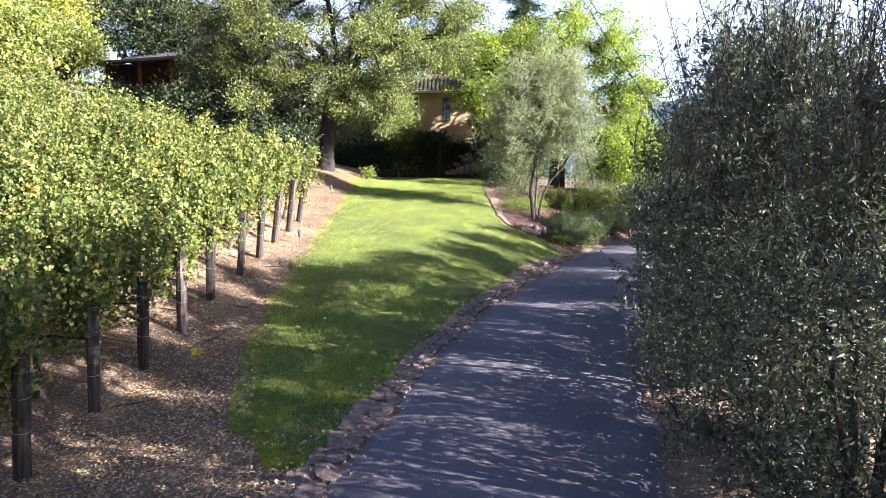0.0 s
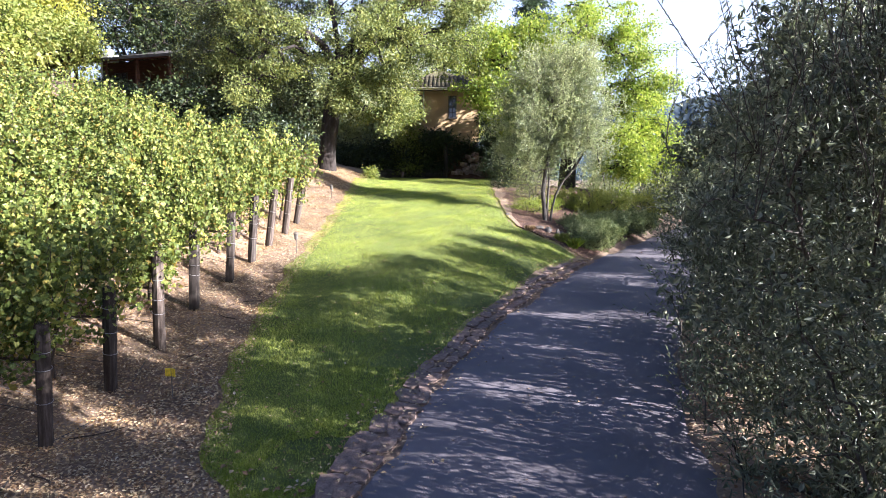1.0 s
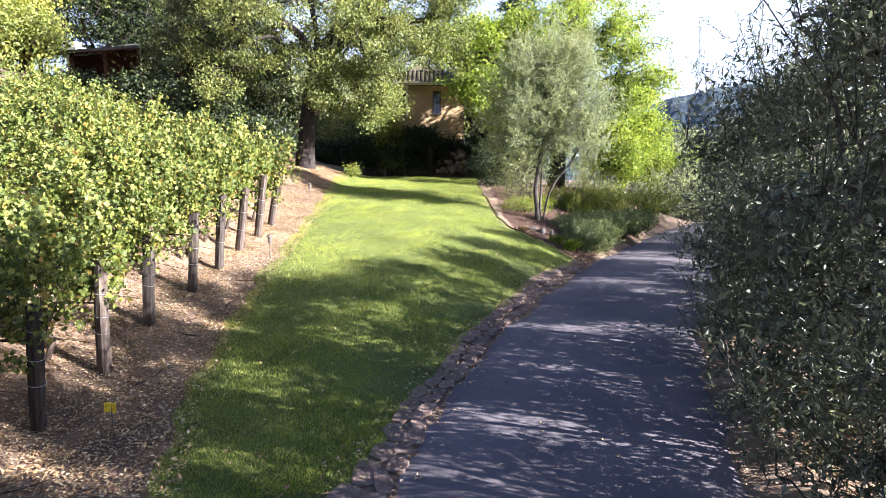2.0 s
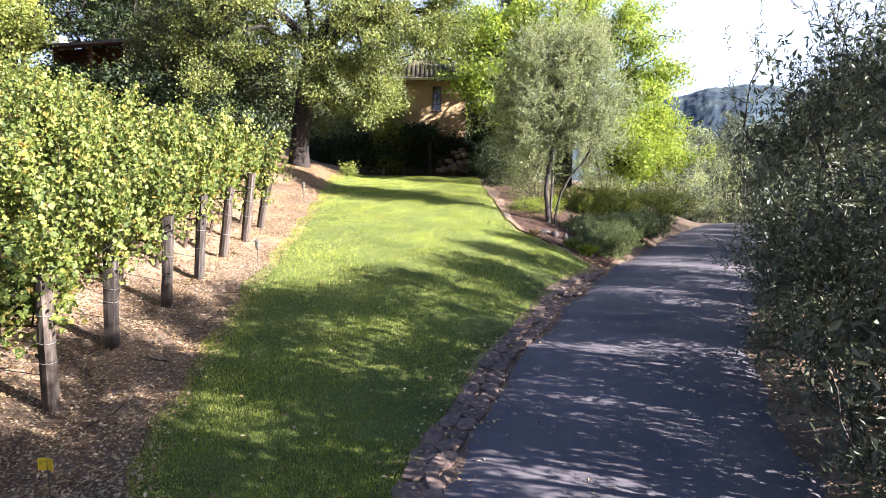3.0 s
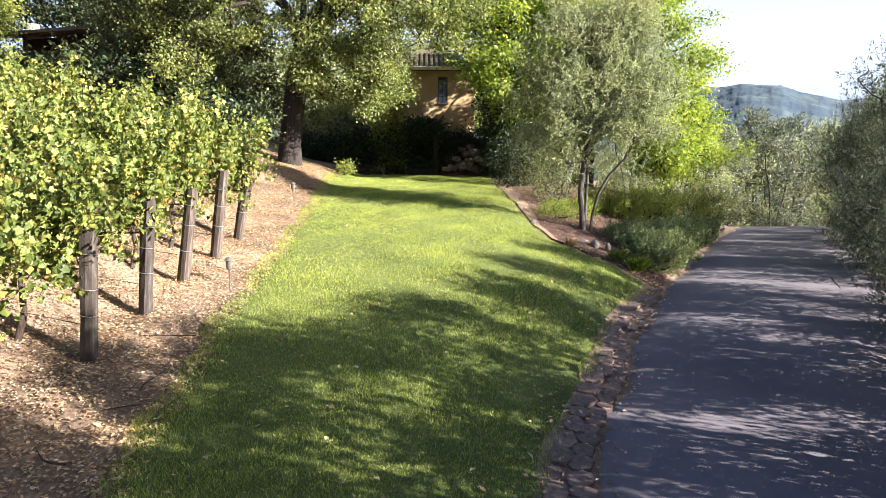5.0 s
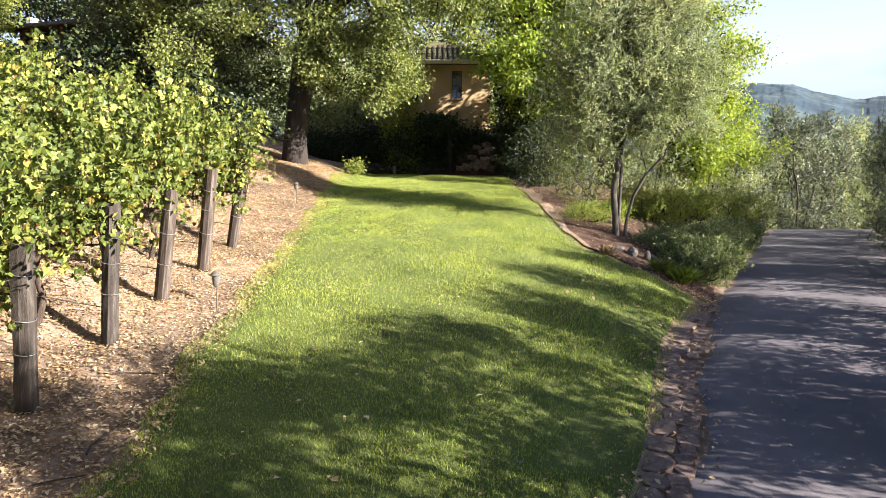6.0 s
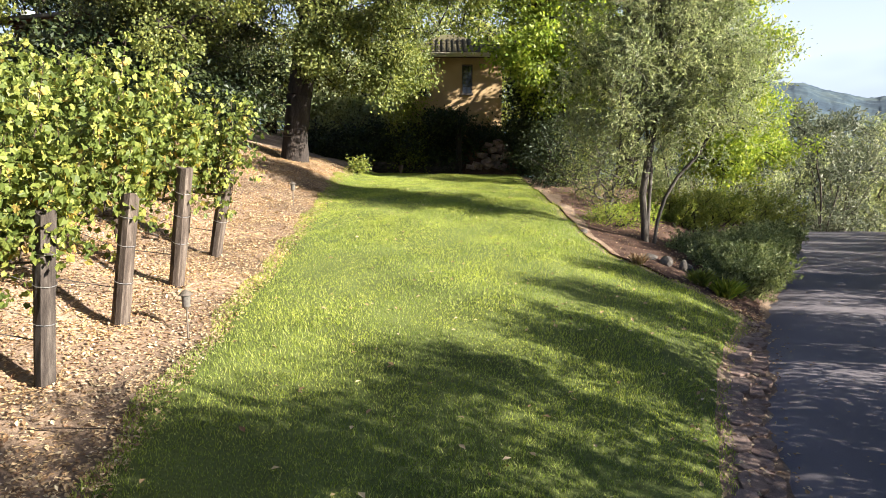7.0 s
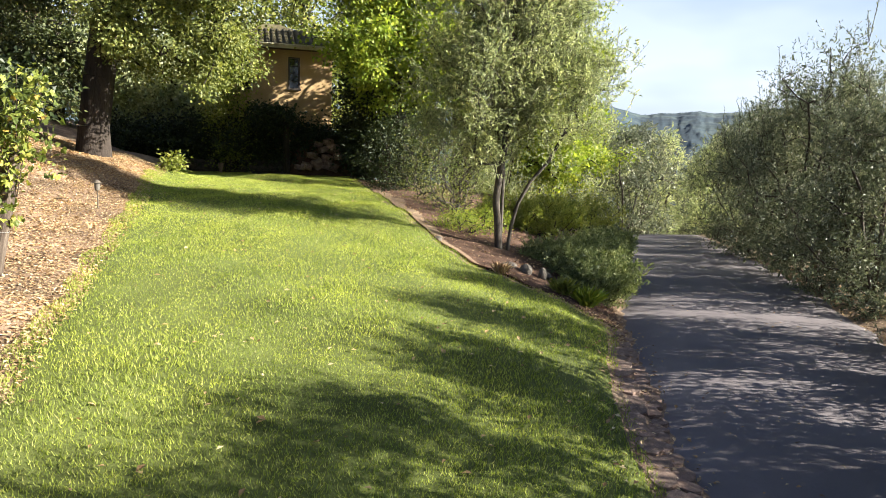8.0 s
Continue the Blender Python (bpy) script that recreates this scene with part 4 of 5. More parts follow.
# ---- shrubs and bed ----


def shrub(name, label, category, m, domes, leaf, wide, mat, tips, count, spread, seed, up=False, bark=M_BARK, shape=LEAF_SLIM, group=""):
    rng = np.random.default_rng(seed)
    pts, stems = [], []
    for cx, cy, r, h in domes:
        p = crown_points(rng, tips, (cx, cy, h * 0.45), (r, r, h * 0.55), 0.5, 0.75, 0.15)
        pts += list(p)
        stems.append([(0, 0, -0.1), (cx * 0.8, cy * 0.8, h * 0.15), (cx * 0.9, cy * 0.9, h * 0.35)])
    segs, ends = branching(rng, stems, pts, 0.006, steps=2, power=0.45)
    ob = thing(name, label, category, m, group)
    part("trunk", fast_mesh("trunk", *tubes(segs, 5), bark), bark, ob)
    if up:
        lv, tw = sprig_leaves(rng, ends, max(2, count // 12), 12, spread, leaf, wide, 0.9)
    else:
        lv = clump_leaves(rng, ends, count, spread, leaf, wide, shape, 0.2)
    part("leaves", fast_mesh("leaves", *lv, mat), mat, ob, kind="stuff")
    return ob


shrub("rosemary_bush", "low dense dark green rosemary mound beside the drive", "shrub", at(5.2, 25.3), [(0, 0, 0.85, 0.8), (0.8, 0.9, 0.8, 0.8), (-0.3, 0.9, 0.75, 0.75)], 0.085, 0.024, M_ROSEMARY, 130, 84, 0.2, 71, True, group="rosemary mounds")
shrub("rosemary_bush", "low dense dark green rosemary mound beside the drive", "shrub", at(4.95, 24.1), [(0, 0, 0.65, 0.68), (0.45, 0.5, 0.7, 0.75)], 0.085, 0.024, M_ROSEMARY, 110, 84, 0.22, 70, True, group="rosemary mounds")
shrub("rosemary_bush", "low dense dark green rosemary mound beside the drive", "shrub", at(7.1, 27.9), [(0, 0, 0.8, 0.78), (0.9, 1.2, 0.8, 0.78)], 0.10, 0.028, M_ROSEMARY, 110, 72, 0.2, 72, True, group="rosemary mounds")
shrub("flowering_shrub", "loose yellow-green shrub behind the rosemary mounds", "shrub", at(5.9, 29.3), [(0, 0, 0.95, 0.95), (1.1, 1.2, 1.0, 0.9), (-0.8, 0.8, 0.8, 0.95)], 0.085, 0.028, M_YGREEN, 110, 60, 0.25, 73, True)
shrub("flowering_shrub", "loose yellow-green shrub behind the rosemary mounds", "shrub", at(9.2, 33.0), [(0, 0, 1.2, 1.2), (1.5, 1.8, 1.3, 1.3)], 0.08, 0.025, M_YGREEN, 90, 60, 0.28, 74, True)
shrub("twiggy_shrub", "sparse twiggy yellow-brown shrub in the mulch bed", "shrub", at(3.3, 28.9), [(0, 0, 0.8, 2.3), (0.4, 0.6, 0.7, 2.8)], 0.055, 0.028, M_OAK, 70, 18, 0.2, 75, False, M_OLIVEBARK)
shrub("twiggy_shrub", "sparse twiggy shrub with reddish green leaves in the bed", "shrub", at(4.0, 30.8), [(0, 0, 1.1, 3.0), (-0.6, 1.2, 0.9, 2.6)], 0.06, 0.03, M_OAK, 80, 30, 0.28, 76, False, M_OLIVEBARK)
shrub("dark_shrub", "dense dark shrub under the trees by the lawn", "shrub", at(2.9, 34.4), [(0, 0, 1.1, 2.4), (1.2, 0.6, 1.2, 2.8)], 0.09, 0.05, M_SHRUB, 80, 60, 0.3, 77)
shrub("dark_shrub", "tall shrub with shade-darkened leaves beside the house corner", "shrub", at(2.9, 40.2), [(0, 0, 1.0, 4.2), (1.2, 0.3, 1.1, 4.8)], 0.13, 0.08, M_SHRUB, 90, 55, 0.34, 79)
shrub("low_groundcover", "low bright green groundcover under the olive", "groundcover", at(3.0, 27.3), [(0, 0, 0.6, 0.45), (0.8, 0.4, 0.6, 0.5)], 0.05, 0.03, M_BROAD, 40, 40, 0.12, 78)


def grass_tuft(x, y, s, seed, mat_, label):
    rng = np.random.default_rng(seed)
    n = 220
    a = rng.random(n) * 2 * math.pi
    axis = np.stack([np.cos(a) * 0.7, np.sin(a) * 0.7, rng.uniform(0.5, 1.4, n)], 1)
    p = rng.normal(size=(n, 3)) * np.array([[0.06, 0.06, 0]]) * s
    lv = leaf_arrays(rng, p, axis, rng.uniform(0.3, 0.5, n) * s, 0.012 * s, LEAF_SLIM, 0.6)
    ob = thing("grass_tuft", label, "grass tuft", at(x, y))
    part("grass_mass", fast_mesh("grass_mass", *lv, mat_), mat_, ob, kind="stuff")


grass_tuft(4.15, 23.15, 1.0, 81, M_BROAD, "bright green ornamental grass tuft at the bed's edge")
grass_tuft(3.75, 23.35, 0.8, 82, M_YGREEN, "yellowish ornamental grass tuft at the bed's edge")
grass_tuft(2.75, 23.9, 0.6, 83, M_DRYLEAF, "dry straw-coloured grass tuft at the bed's edge")


def rock(x, y, s, seed, label="rough pale rock lying in the mulch bed"):
    rng = np.random.default_rng(seed)
    bm = bmesh.new()
    bmesh.ops.create_icosphere(bm, subdivisions=2, radius=1)
    f = rng.normal(size=(4, 3))
    for v in bm.verts:
        d = np.array(v.co)
        k = 1 + 0.16 * sum(math.sin(2.3 * float(np.dot(w, d)) + i) for i, w in enumerate(f)) / 2
        v.co = Vector((d[0] * s[0] * k, d[1] * s[1] * k, d[2] * s[2] * k + s[2] * 0.5))
    ob = new("rock", bm_mesh("rock", bm, M_ROCK))
    ob.matrix_basis = at(x, y, 0, rng.uniform(0, 180))
    tagged(ob, label, "rock", "rocks in the bed")


rock(3.45, 24.35, (0.20, 0.14, 0.12), 1)
rock(3.75, 24.25, (0.10, 0.08, 0.16), 2)
rock(3.15, 24.55, (0.24, 0.16, 0.07), 3)
rock(3.95, 24.5, (0.13, 0.12, 0.10), 4)
rock(2.15, 26.2, (0.12, 0.09, 0.06), 5)

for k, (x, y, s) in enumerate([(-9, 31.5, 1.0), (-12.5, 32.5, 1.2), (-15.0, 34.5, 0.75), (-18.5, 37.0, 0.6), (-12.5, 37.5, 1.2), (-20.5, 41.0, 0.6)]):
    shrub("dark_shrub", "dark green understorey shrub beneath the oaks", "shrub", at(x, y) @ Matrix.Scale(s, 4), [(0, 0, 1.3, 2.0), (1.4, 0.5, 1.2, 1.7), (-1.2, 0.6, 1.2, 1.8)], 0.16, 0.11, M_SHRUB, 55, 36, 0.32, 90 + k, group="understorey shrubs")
shrub("broadleaf_seedling", "small bright green sapling on the leaf-strewn bank", "shrub", at(-4.3, 36.0), [(0, 0, 0.3, 0.6)], 0.13, 0.09, M_YGREEN, 30, 14, 0.14, 99)

# ---- stucco house behind the lawn ----


def window_unit(house, x0, x1, z0, z1, y, cols, rows_, trim=M_FRAME):
    """A framed window with glazing bars, set in a wall that faces -y."""
    w = part("window", box(x0, x1, y + 0.10, y + 0.12, z0, z1), M_GLASS, house)
    for a in (box(x0 - 0.06, x0, y - 0.03, y + 0.12, z0 - 0.06, z1 + 0.06, bevel=0.006), box(x1, x1 + 0.06, y - 0.03, y + 0.12, z0 - 0.06, z1 + 0.06, bevel=0.006),
              box(x0, x1, y - 0.03, y + 0.12, z1, z1 + 0.06, bevel=0.006)):
        part("window_frame", a, trim, w)
    part("window_sill", box(x0 - 0.1, x1 + 0.1, y - 0.07, y + 0.12, z0 - 0.09, z0, bevel=0.008), trim, w)
    for k in range(1, cols):
        xx = x0 + (x1 - x0) * k / cols
        part("glazing_bar", box(xx - 0.012, xx + 0.012, y + 0.07, y + 0.098, z0, z1), trim, w)
    for k in range(1, rows_):
        zz = z0 + (z1 - z0) * k / rows_
        part("glazing_bar", box(x0, x1, y + 0.072, y + 0.097, zz - 0.012, zz + 0.012), trim, w)
    return w


def wall_panel(x0, x1, z0, z1, y, thick, holes):
    """A wall facing -y, built of blocks round its window holes."""
    bm = bmesh.new()
    xs = sorted({x0, x1, *[h for q in holes for h in q[:2]]})
    for a, b in zip(xs, xs[1:]):
        cuts = sorted((q[2], q[3]) for q in holes if q[0] <= a and q[1] >= b)
        z = z0
        for c, d in cuts:
            add_box(bm, a, b, y, y + thick, z, c)
            z = d
        add_box(bm, a, b, y, y + thick, z, z1)
    bmesh.ops.remove_doubles(bm, verts=bm.verts, dist=0.001)
    return bm


def stucco_house():
    base = 2.97
    X0, X1, Y0, Y1, Z0, Z1 = -2.75, 1.7, 42.5, 47.5, -1.4, 4.42
    ob = thing("stucco_house", "ochre stucco house with mossy tiled roof and narrow windows", "house", pose(0, 0, base))
    holes = [(-2.2, -1.84, 2.75, 4.1), (-0.12, 0.26, 2.8, 4.05)]
    part("wall", wall_panel(X0, X1, Z0, Z1, Y0, 0.3, holes), M_STUCCO, ob)
    part("wall", box(X0, X1, Y1 - 0.3, Y1, Z0, Z1), M_STUCCO, ob)
    part("wall", box(X0, X0 + 0.3, Y0 + 0.3, Y1 - 0.3, Z0, Z1), M_STUCCO, ob)
    part("wall", box(X1 - 0.3, X1, Y0 + 0.3, Y1 - 0.3, Z0, Z1), M_STUCCO, ob)
    for h in holes:
        window_unit(ob, *h, Y0, 2, 4)
    part("downpipe", box(-1.74, -1.66, Y0 - 0.09, Y0 - 0.01, 2.6, Z1, bevel=0.02), M_CREAM, ob)
    part("fascia", box(X0 - 0.2, X1 + 0.4, Y0 - 0.5, Y0 - 0.44, Z1 - 0.02, Z1 + 0.16, bevel=0.01), M_CREAM, ob)
    gut = bmesh.new()
    for k in range(5):
        a, b = math.pi * (1 + k / 5), math.pi * (1 + (k + 1) / 5)
        p = [(X0 - 0.22, Y0 - 0.57 + 0.06 * math.cos(a), Z1 + 0.15 + 0.07 * math.sin(a)), (X0 - 0.22, Y0 - 0.57 + 0.06 * math.cos(b), Z1 + 0.15 + 0.07 * math.sin(b))]
        vs = [gut.verts.new(q) for q in (p[0], p[1], (X1 + 0.42, *p[1][1:]), (X1 + 0.42, *p[0][1:]))]
        gut.faces.new(vs)
    part("gutter", gut, M_CREAM, ob)
    part("soffit", box(X0 - 0.2, X1 + 0.4, Y0 - 0.44, Y0 + 0.0, Z1 - 0.02, Z1 + 0.03), M_DARKWOOD, ob)
    # hipped roof slopes, with courses of tiles on the side that is seen
    roof = bmesh.new()
    ex0, ex1, ey0, ey1, zt = X0 - 0.22, X1 + 0.42, Y0 - 0.52, Y1 + 0.5, Z1 + 1.45
    vs = [roof.verts.new(q) for q in ((ex0, ey0, Z1 + 0.12), (ex1, ey0, Z1 + 0.12), (ex1, ey1, Z1 + 0.12), (ex0, ey1, Z1 + 0.12), (-1.1, (ey0 + ey1) / 2, zt), (-0.4, (ey0 + ey1) / 2, zt))]
    for q in ((0, 1, 5, 4), (1, 2, 5), (2, 3, 4, 5), (3, 0, 4), (3, 2, 1, 0)):
        roof.faces.new([vs[i] for i in q])
    rf = part("roof", roof, M_ROOF, ob)
    tile = bmesh.new()
    for k in range(6):
        a, b = math.pi * k / 6, math.pi * (k + 1) / 6
        tile.faces.new([tile.verts.new(q) for q in ((0.12 * math.cos(a), 0, 0.07 * math.sin(a)), (0.12 * math.cos(b), 0, 0.07 * math.sin(b)), (0.10 * math.cos(b), 0.5, 0.06 * math.sin(b)), (0.10 * math.cos(a), 0.5, 0.06 * math.sin(a)))])
    bmesh.ops.remove_doubles(tile, verts=tile.verts, dist=0.001)
    tm = bm_mesh("roof_tile", tile, M_ROOF)
    pitch = math.degrees(math.atan2(1.33, (ey1 - ey0) / 2))
    for course in range(5):
        for k in range(28):
            x = ex0 + 0.14 + k * 0.255
            f = (course * 0.42) / ((ey1 - ey0) / 2)
            if ex0 + f * 2.3 < x < ex1 - f * 2.3:
                t = new("roof_tile", tm)
                t.parent = rf
                t.matrix_basis = pose(x, ey0 - 0.04 + course * 0.42, Z1 + 0.14 + f * 1.33, pitch - 3, 0, 0)


stucco_house()

# dark bank below the house: stone retaining wall, clipped hedge in shade-darkened leaf, ivy
wall_ob = thing("retaining_wall", "low dark dry-stone retaining wall at the head of the lawn", "stone wall", pose(0, 41.6, 2.2))
rng = np.random.default_rng(7)
stone_meshes = []
for k in range(5):
    r2 = np.random.default_rng(200 + k)
    bm = box(-0.5, 0.5, -0.5, 0.5, -0.5, 0.5, bevel=0.10)
    for v in bm.verts:
        v.co += Vector(r2.normal(size=3) * 0.035)
    stone_meshes.append(bm_mesh("stone", bm, M_WALLSTONE))
part("core", box(-5.2, 4.2, 0.06, 0.45, -0.2, 0.42), M_WALLSTONE, wall_ob)
for row in range(2):
    x = -5.2
    while x < 4.2:
        w = rng.uniform(0.26, 0.55)
        st = new("stone", stone_meshes[int(rng.integers(5))])
        st.parent = wall_ob
        st.matrix_basis = pose(x + w / 2, 0.03 + rng.normal() * 0.015, 0.1 + 0.215 * row) @ Matrix.Diagonal((w * 0.97, 0.28, 0.205, 1))
        x += w
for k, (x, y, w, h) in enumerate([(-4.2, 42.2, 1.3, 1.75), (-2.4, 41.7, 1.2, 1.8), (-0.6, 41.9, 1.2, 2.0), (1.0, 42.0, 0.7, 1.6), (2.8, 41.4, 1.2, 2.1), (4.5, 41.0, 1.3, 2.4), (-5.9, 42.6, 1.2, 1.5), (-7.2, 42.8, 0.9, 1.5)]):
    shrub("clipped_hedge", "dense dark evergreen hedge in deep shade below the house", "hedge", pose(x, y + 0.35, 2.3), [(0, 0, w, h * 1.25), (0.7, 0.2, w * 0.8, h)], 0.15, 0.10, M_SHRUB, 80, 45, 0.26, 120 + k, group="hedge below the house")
shrub("climbing_shrub", "pale yellow-green shrub climbing the stucco wall", "shrub", pose(-2.3, 41.5, 2.3), [(0, 0, 0.45, 4.5), (-0.5, -0.1, 0.5, 4.3)], 0.11, 0.08, M_YGREEN, 60, 36, 0.26, 131)
urn = bmesh.new()
prof = [(0.0, 0.0), (0.13, 0.0), (0.14, 0.05), (0.07, 0.10), (0.10, 0.2), (0.17, 0.38), (0.18, 0.5), (0.15, 0.55), (0.19, 0.6), (0.16, 0.6), (0.12, 0.5), (0.0, 0.48)]
ring0 = None
for r, z in prof:
    ring1 = [urn.verts.new((r * math.cos(2 * math.pi * k / 14), r * math.sin(2 * math.pi * k / 14), z)) for k in range(14)]
    if ring0:
        for k in range(14):
            urn.faces.new((ring0[k], ring0[(k + 1) % 14], ring1[(k + 1) % 14], ring1[k]))
    ring0 = ring1
bmesh.ops.remove_doubles(urn, verts=urn.verts, dist=0.0005)
bmesh.ops.scale(urn, vec=(0.62, 0.62, 0.7), verts=urn.verts)
for k, (x, z, w) in enumerate([(0.5, 0.5, 0.34), (0.95, 0.62, 0.42), (1.35, 0.85, 0.36), (0.75, 0.95, 0.30), (1.2, 1.2, 0.33), (1.6, 1.25, 0.40), (1.5, 0.5, 0.45), (0.2, 0.45, 0.28), (1.85, 0.95, 0.38), (1.0, 1.4, 0.26), (1.45, 1.55, 0.30)]):
    r3 = np.random.default_rng(640 + k)
    bm = box(-0.5, 0.5, -0.5, 0.5, -0.5, 0.5, bevel=0.16)
    for v in bm.verts:
        v.co += Vector(r3.normal(size=3) * 0.06)
    ob = new("bank_stone", bm_mesh("bank_stone", bm, M_STONE))
    ob.matrix_basis = pose(x, 40.75 + 0.42 * z, 1.95 + z, r3.normal() * 12, r3.normal() * 14, r3.uniform(0, 180)) @ Matrix.Diagonal((w * 1.3, w, w * 0.75, 1))
    tagged(ob, "rough pale stone on the shaded bank below the house", "rock", "stones on the bank")
bx, bt = np.meshgrid(np.linspace(-0.6, 2.7, 26), np.linspace(0, 1, 14))
bz = 1.95 + 1.75 * smooth(0, 1, bt) * smooth(-0.6, 0.3, bx) * (1 - 0.5 * smooth(1.8, 2.7, bx)) + 0.07 * np.sin(bx * 7 + bt * 5) * np.sin(bx * 3.1 - bt * 9)
bi = np.arange(bx.size).reshape(bx.shape)
ob = new("earth_bank", fast_mesh("earth_bank", np.stack([bx, 40.7 + 1.6 * bt, bz], -1).reshape(-1, 3), np.stack([bi[:-1, :-1], bi[:-1, 1:], bi[1:, 1:], bi[1:, :-1]], -1).reshape(-1, 4), M_MULCH, True))
tagged(ob, "steep brown earth bank set with stones", "earth bank", kind="structure")
broad_tree("garden_tree", "small tree with shade-darkened leaves and straight trunk before the house", "broadleaf tree", at(-0.35, 41.0),
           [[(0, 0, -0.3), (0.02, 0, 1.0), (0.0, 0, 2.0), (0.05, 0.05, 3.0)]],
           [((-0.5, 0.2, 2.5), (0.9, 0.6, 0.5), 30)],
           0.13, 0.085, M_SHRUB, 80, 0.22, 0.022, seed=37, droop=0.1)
u = new("garden_urn", bm_mesh("garden_urn", urn, M_STONE, True))
u.matrix_basis = at(-2.95, 40.9)
tagged(u, "small weathered stone garden urn at the end of the lawn", "urn")

# ---- cottage with porch up the slope ----


def cottage():
    gz = 7.45
    ob = thing("porch_cottage", "low dark-stained wooden cottage with deep porch and shingled roof", "house", pose(-20.9, 49.8, gz, 0, 0, -20.4))
    L, D = 11.5, 8.0
    part("wall", wall_panel(-L / 2, L / 2, -2.0, 2.9, 0, 0.25, [(-4.6, -3.4, 0.9, 2.1), (-1.2, -0.2, 0.0, 2.1), (2.5, 4.0, 0.9, 2.1)]), M_DARKWOOD, ob)
    window_unit(ob, -4.6, -3.4, 0.9, 2.1, 0, 2, 2)
    window_unit(ob, 2.5, 4.0, 0.9, 2.1, 0, 3, 2)
    door = part("door", box(-1.2, -0.2, 0.08, 0.13, 0.0, 2.1, bevel=0.01), M_DARKWOOD, ob)
    part("door_handle", box(-0.36, -0.30, 0.02, 0.08, 1.0, 1.1, bevel=0.01), M_BRASS, door)
    part("wall", box(-L / 2, -L / 2 + 0.25, 0.25, D, -0.5, 2.9), M_DARKWOOD, ob)
    part("wall", box(L / 2 - 0.25, L / 2, 0.25, D, -0.5, 2.9), M_DARKWOOD, ob)
    part("wall", box(-L / 2, L / 2, D, D + 0.25, -0.5, 2.9), M_DARKWOOD, ob)
    part("porch_floor", box(-L / 2 - 0.2, L / 2 + 0.2, -2.6, 0, -2.2, -0.05, bevel=0.02), M_DARKWOOD, ob)
    for x in np.linspace(-L / 2, L / 2, 5):
        part("porch_post", box(x - 0.1, x + 0.1, -2.45, -2.25, -0.05, 2.6, bevel=0.02), M_DARKWOOD, ob)
    part("porch_beam", box(-L / 2 - 0.2, L / 2 + 0.2, -2.47, -2.23, 2.6, 2.85, bevel=0.015), M_DARKWOOD, ob)
    roof = bmesh.new()
    prof2 = [(-3.2, 2.55), (-3.2, 2.72), (1.5, 3.5), (D / 2, 4.3), (D + 0.7, 2.9), (D + 0.7, 2.72), (D / 2, 4.05), (1.5, 3.3)]
    a = [roof.verts.new((-L / 2 - 0.7, y, z)) for y, z in prof2]
    b = [roof.verts.new((L / 2 + 0.7, y, z)) for y, z in prof2]
    for k in range(len(prof2)):
        j = (k + 1) % len(prof2)
        roof.faces.new((a[k], a[j], b[j], b[k]))
    roof.faces.new(a[::-1])
    roof.faces.new(b)
    part("roof", roof, M_SHINGLE, ob)
    gable = bmesh.new()
    for pts in (((1.5, 0.8, 3.2), (6.5, 0.8, 3.2), (4.0, 0.8, 5.2)),):
        f = [gable.verts.new(p) for p in pts]
        g = [gable.verts.new((p[0], p[1] + 4.5, p[2])) for p in pts]
        gable.faces.new(f)
        gable.faces.new(g[::-1])
        for k in range(3):
            j = (k + 1) % 3
            gable.faces.new((f[k], g[k], g[j], f[j]))
    part("gable", gable, M_SHINGLE, ob)
    for s in (-1, 1):
        bm = bmesh.new()
        vs = [bm.verts.new(p) for p in ((4.0, 0.5, 5.26), (4.0 + s * 3.0, 0.5, 2.9), (4.0 + s * 3.0, 5.4, 2.9), (4.0, 5.4, 5.26), (4.0, 0.5, 5.42), (4.0 + s * 3.0, 0.5, 3.06), (4.0 + s * 3.0, 5.4, 3.06), (4.0, 5.4, 5.42))]
        for q in ((0, 1, 2, 3), (7, 6, 5, 4), (0, 4, 5, 1), (1, 5, 6, 2), (2, 6, 7, 3), (3, 7, 4, 0)):
            bm.faces.new([vs[i] for i in q])
        part("gable_roof", bm, M_SHINGLE, ob)
    ch = part("chimney", box(-L / 2 - 0.9, -L / 2 - 0.02, 0.6, 1.6, -0.6, 3.7, bevel=0.04), M_WHITE, ob)
    part("chimney_cap", box(-L / 2 - 0.7, -L / 2 - 0.25, 0.8, 1.4, 3.7, 4.1, bevel=0.04), M_WHITE, ch)
    lamp = bpy.data.lights.new("porch_bulb", "POINT")
    lamp.energy, lamp.color, lamp.shadow_soft_size = 12, (1.0, 0.62, 0.28), 0.08
    wall_lamp = thing("porch_lantern", "small lit amber lantern on the cottage porch wall", "lantern", ob.matrix_basis @ pose(5.2, -0.14, 1.75))
    part("backplate", box(-0.06, 0.06, 0.08, 0.14, -0.1, 0.12, bevel=0.01), M_FRAME, wall_lamp)
    glow, gnt, gout = material("lit_lantern_glass")
    em = gnt.nodes.new("ShaderNodeEmission")
    em.inputs[0].default_value, em.inputs[1].default_value = (1.0, 0.5, 0.16, 1), 6
    gnt.links.new(em.outputs[0], gout.inputs[0])
    part("lit_glass", box(-0.09, 0.09, -0.10, 0.08, -0.14, 0.14, bevel=0.02), glow, wall_lamp, "glowing amber glass")


cottage()

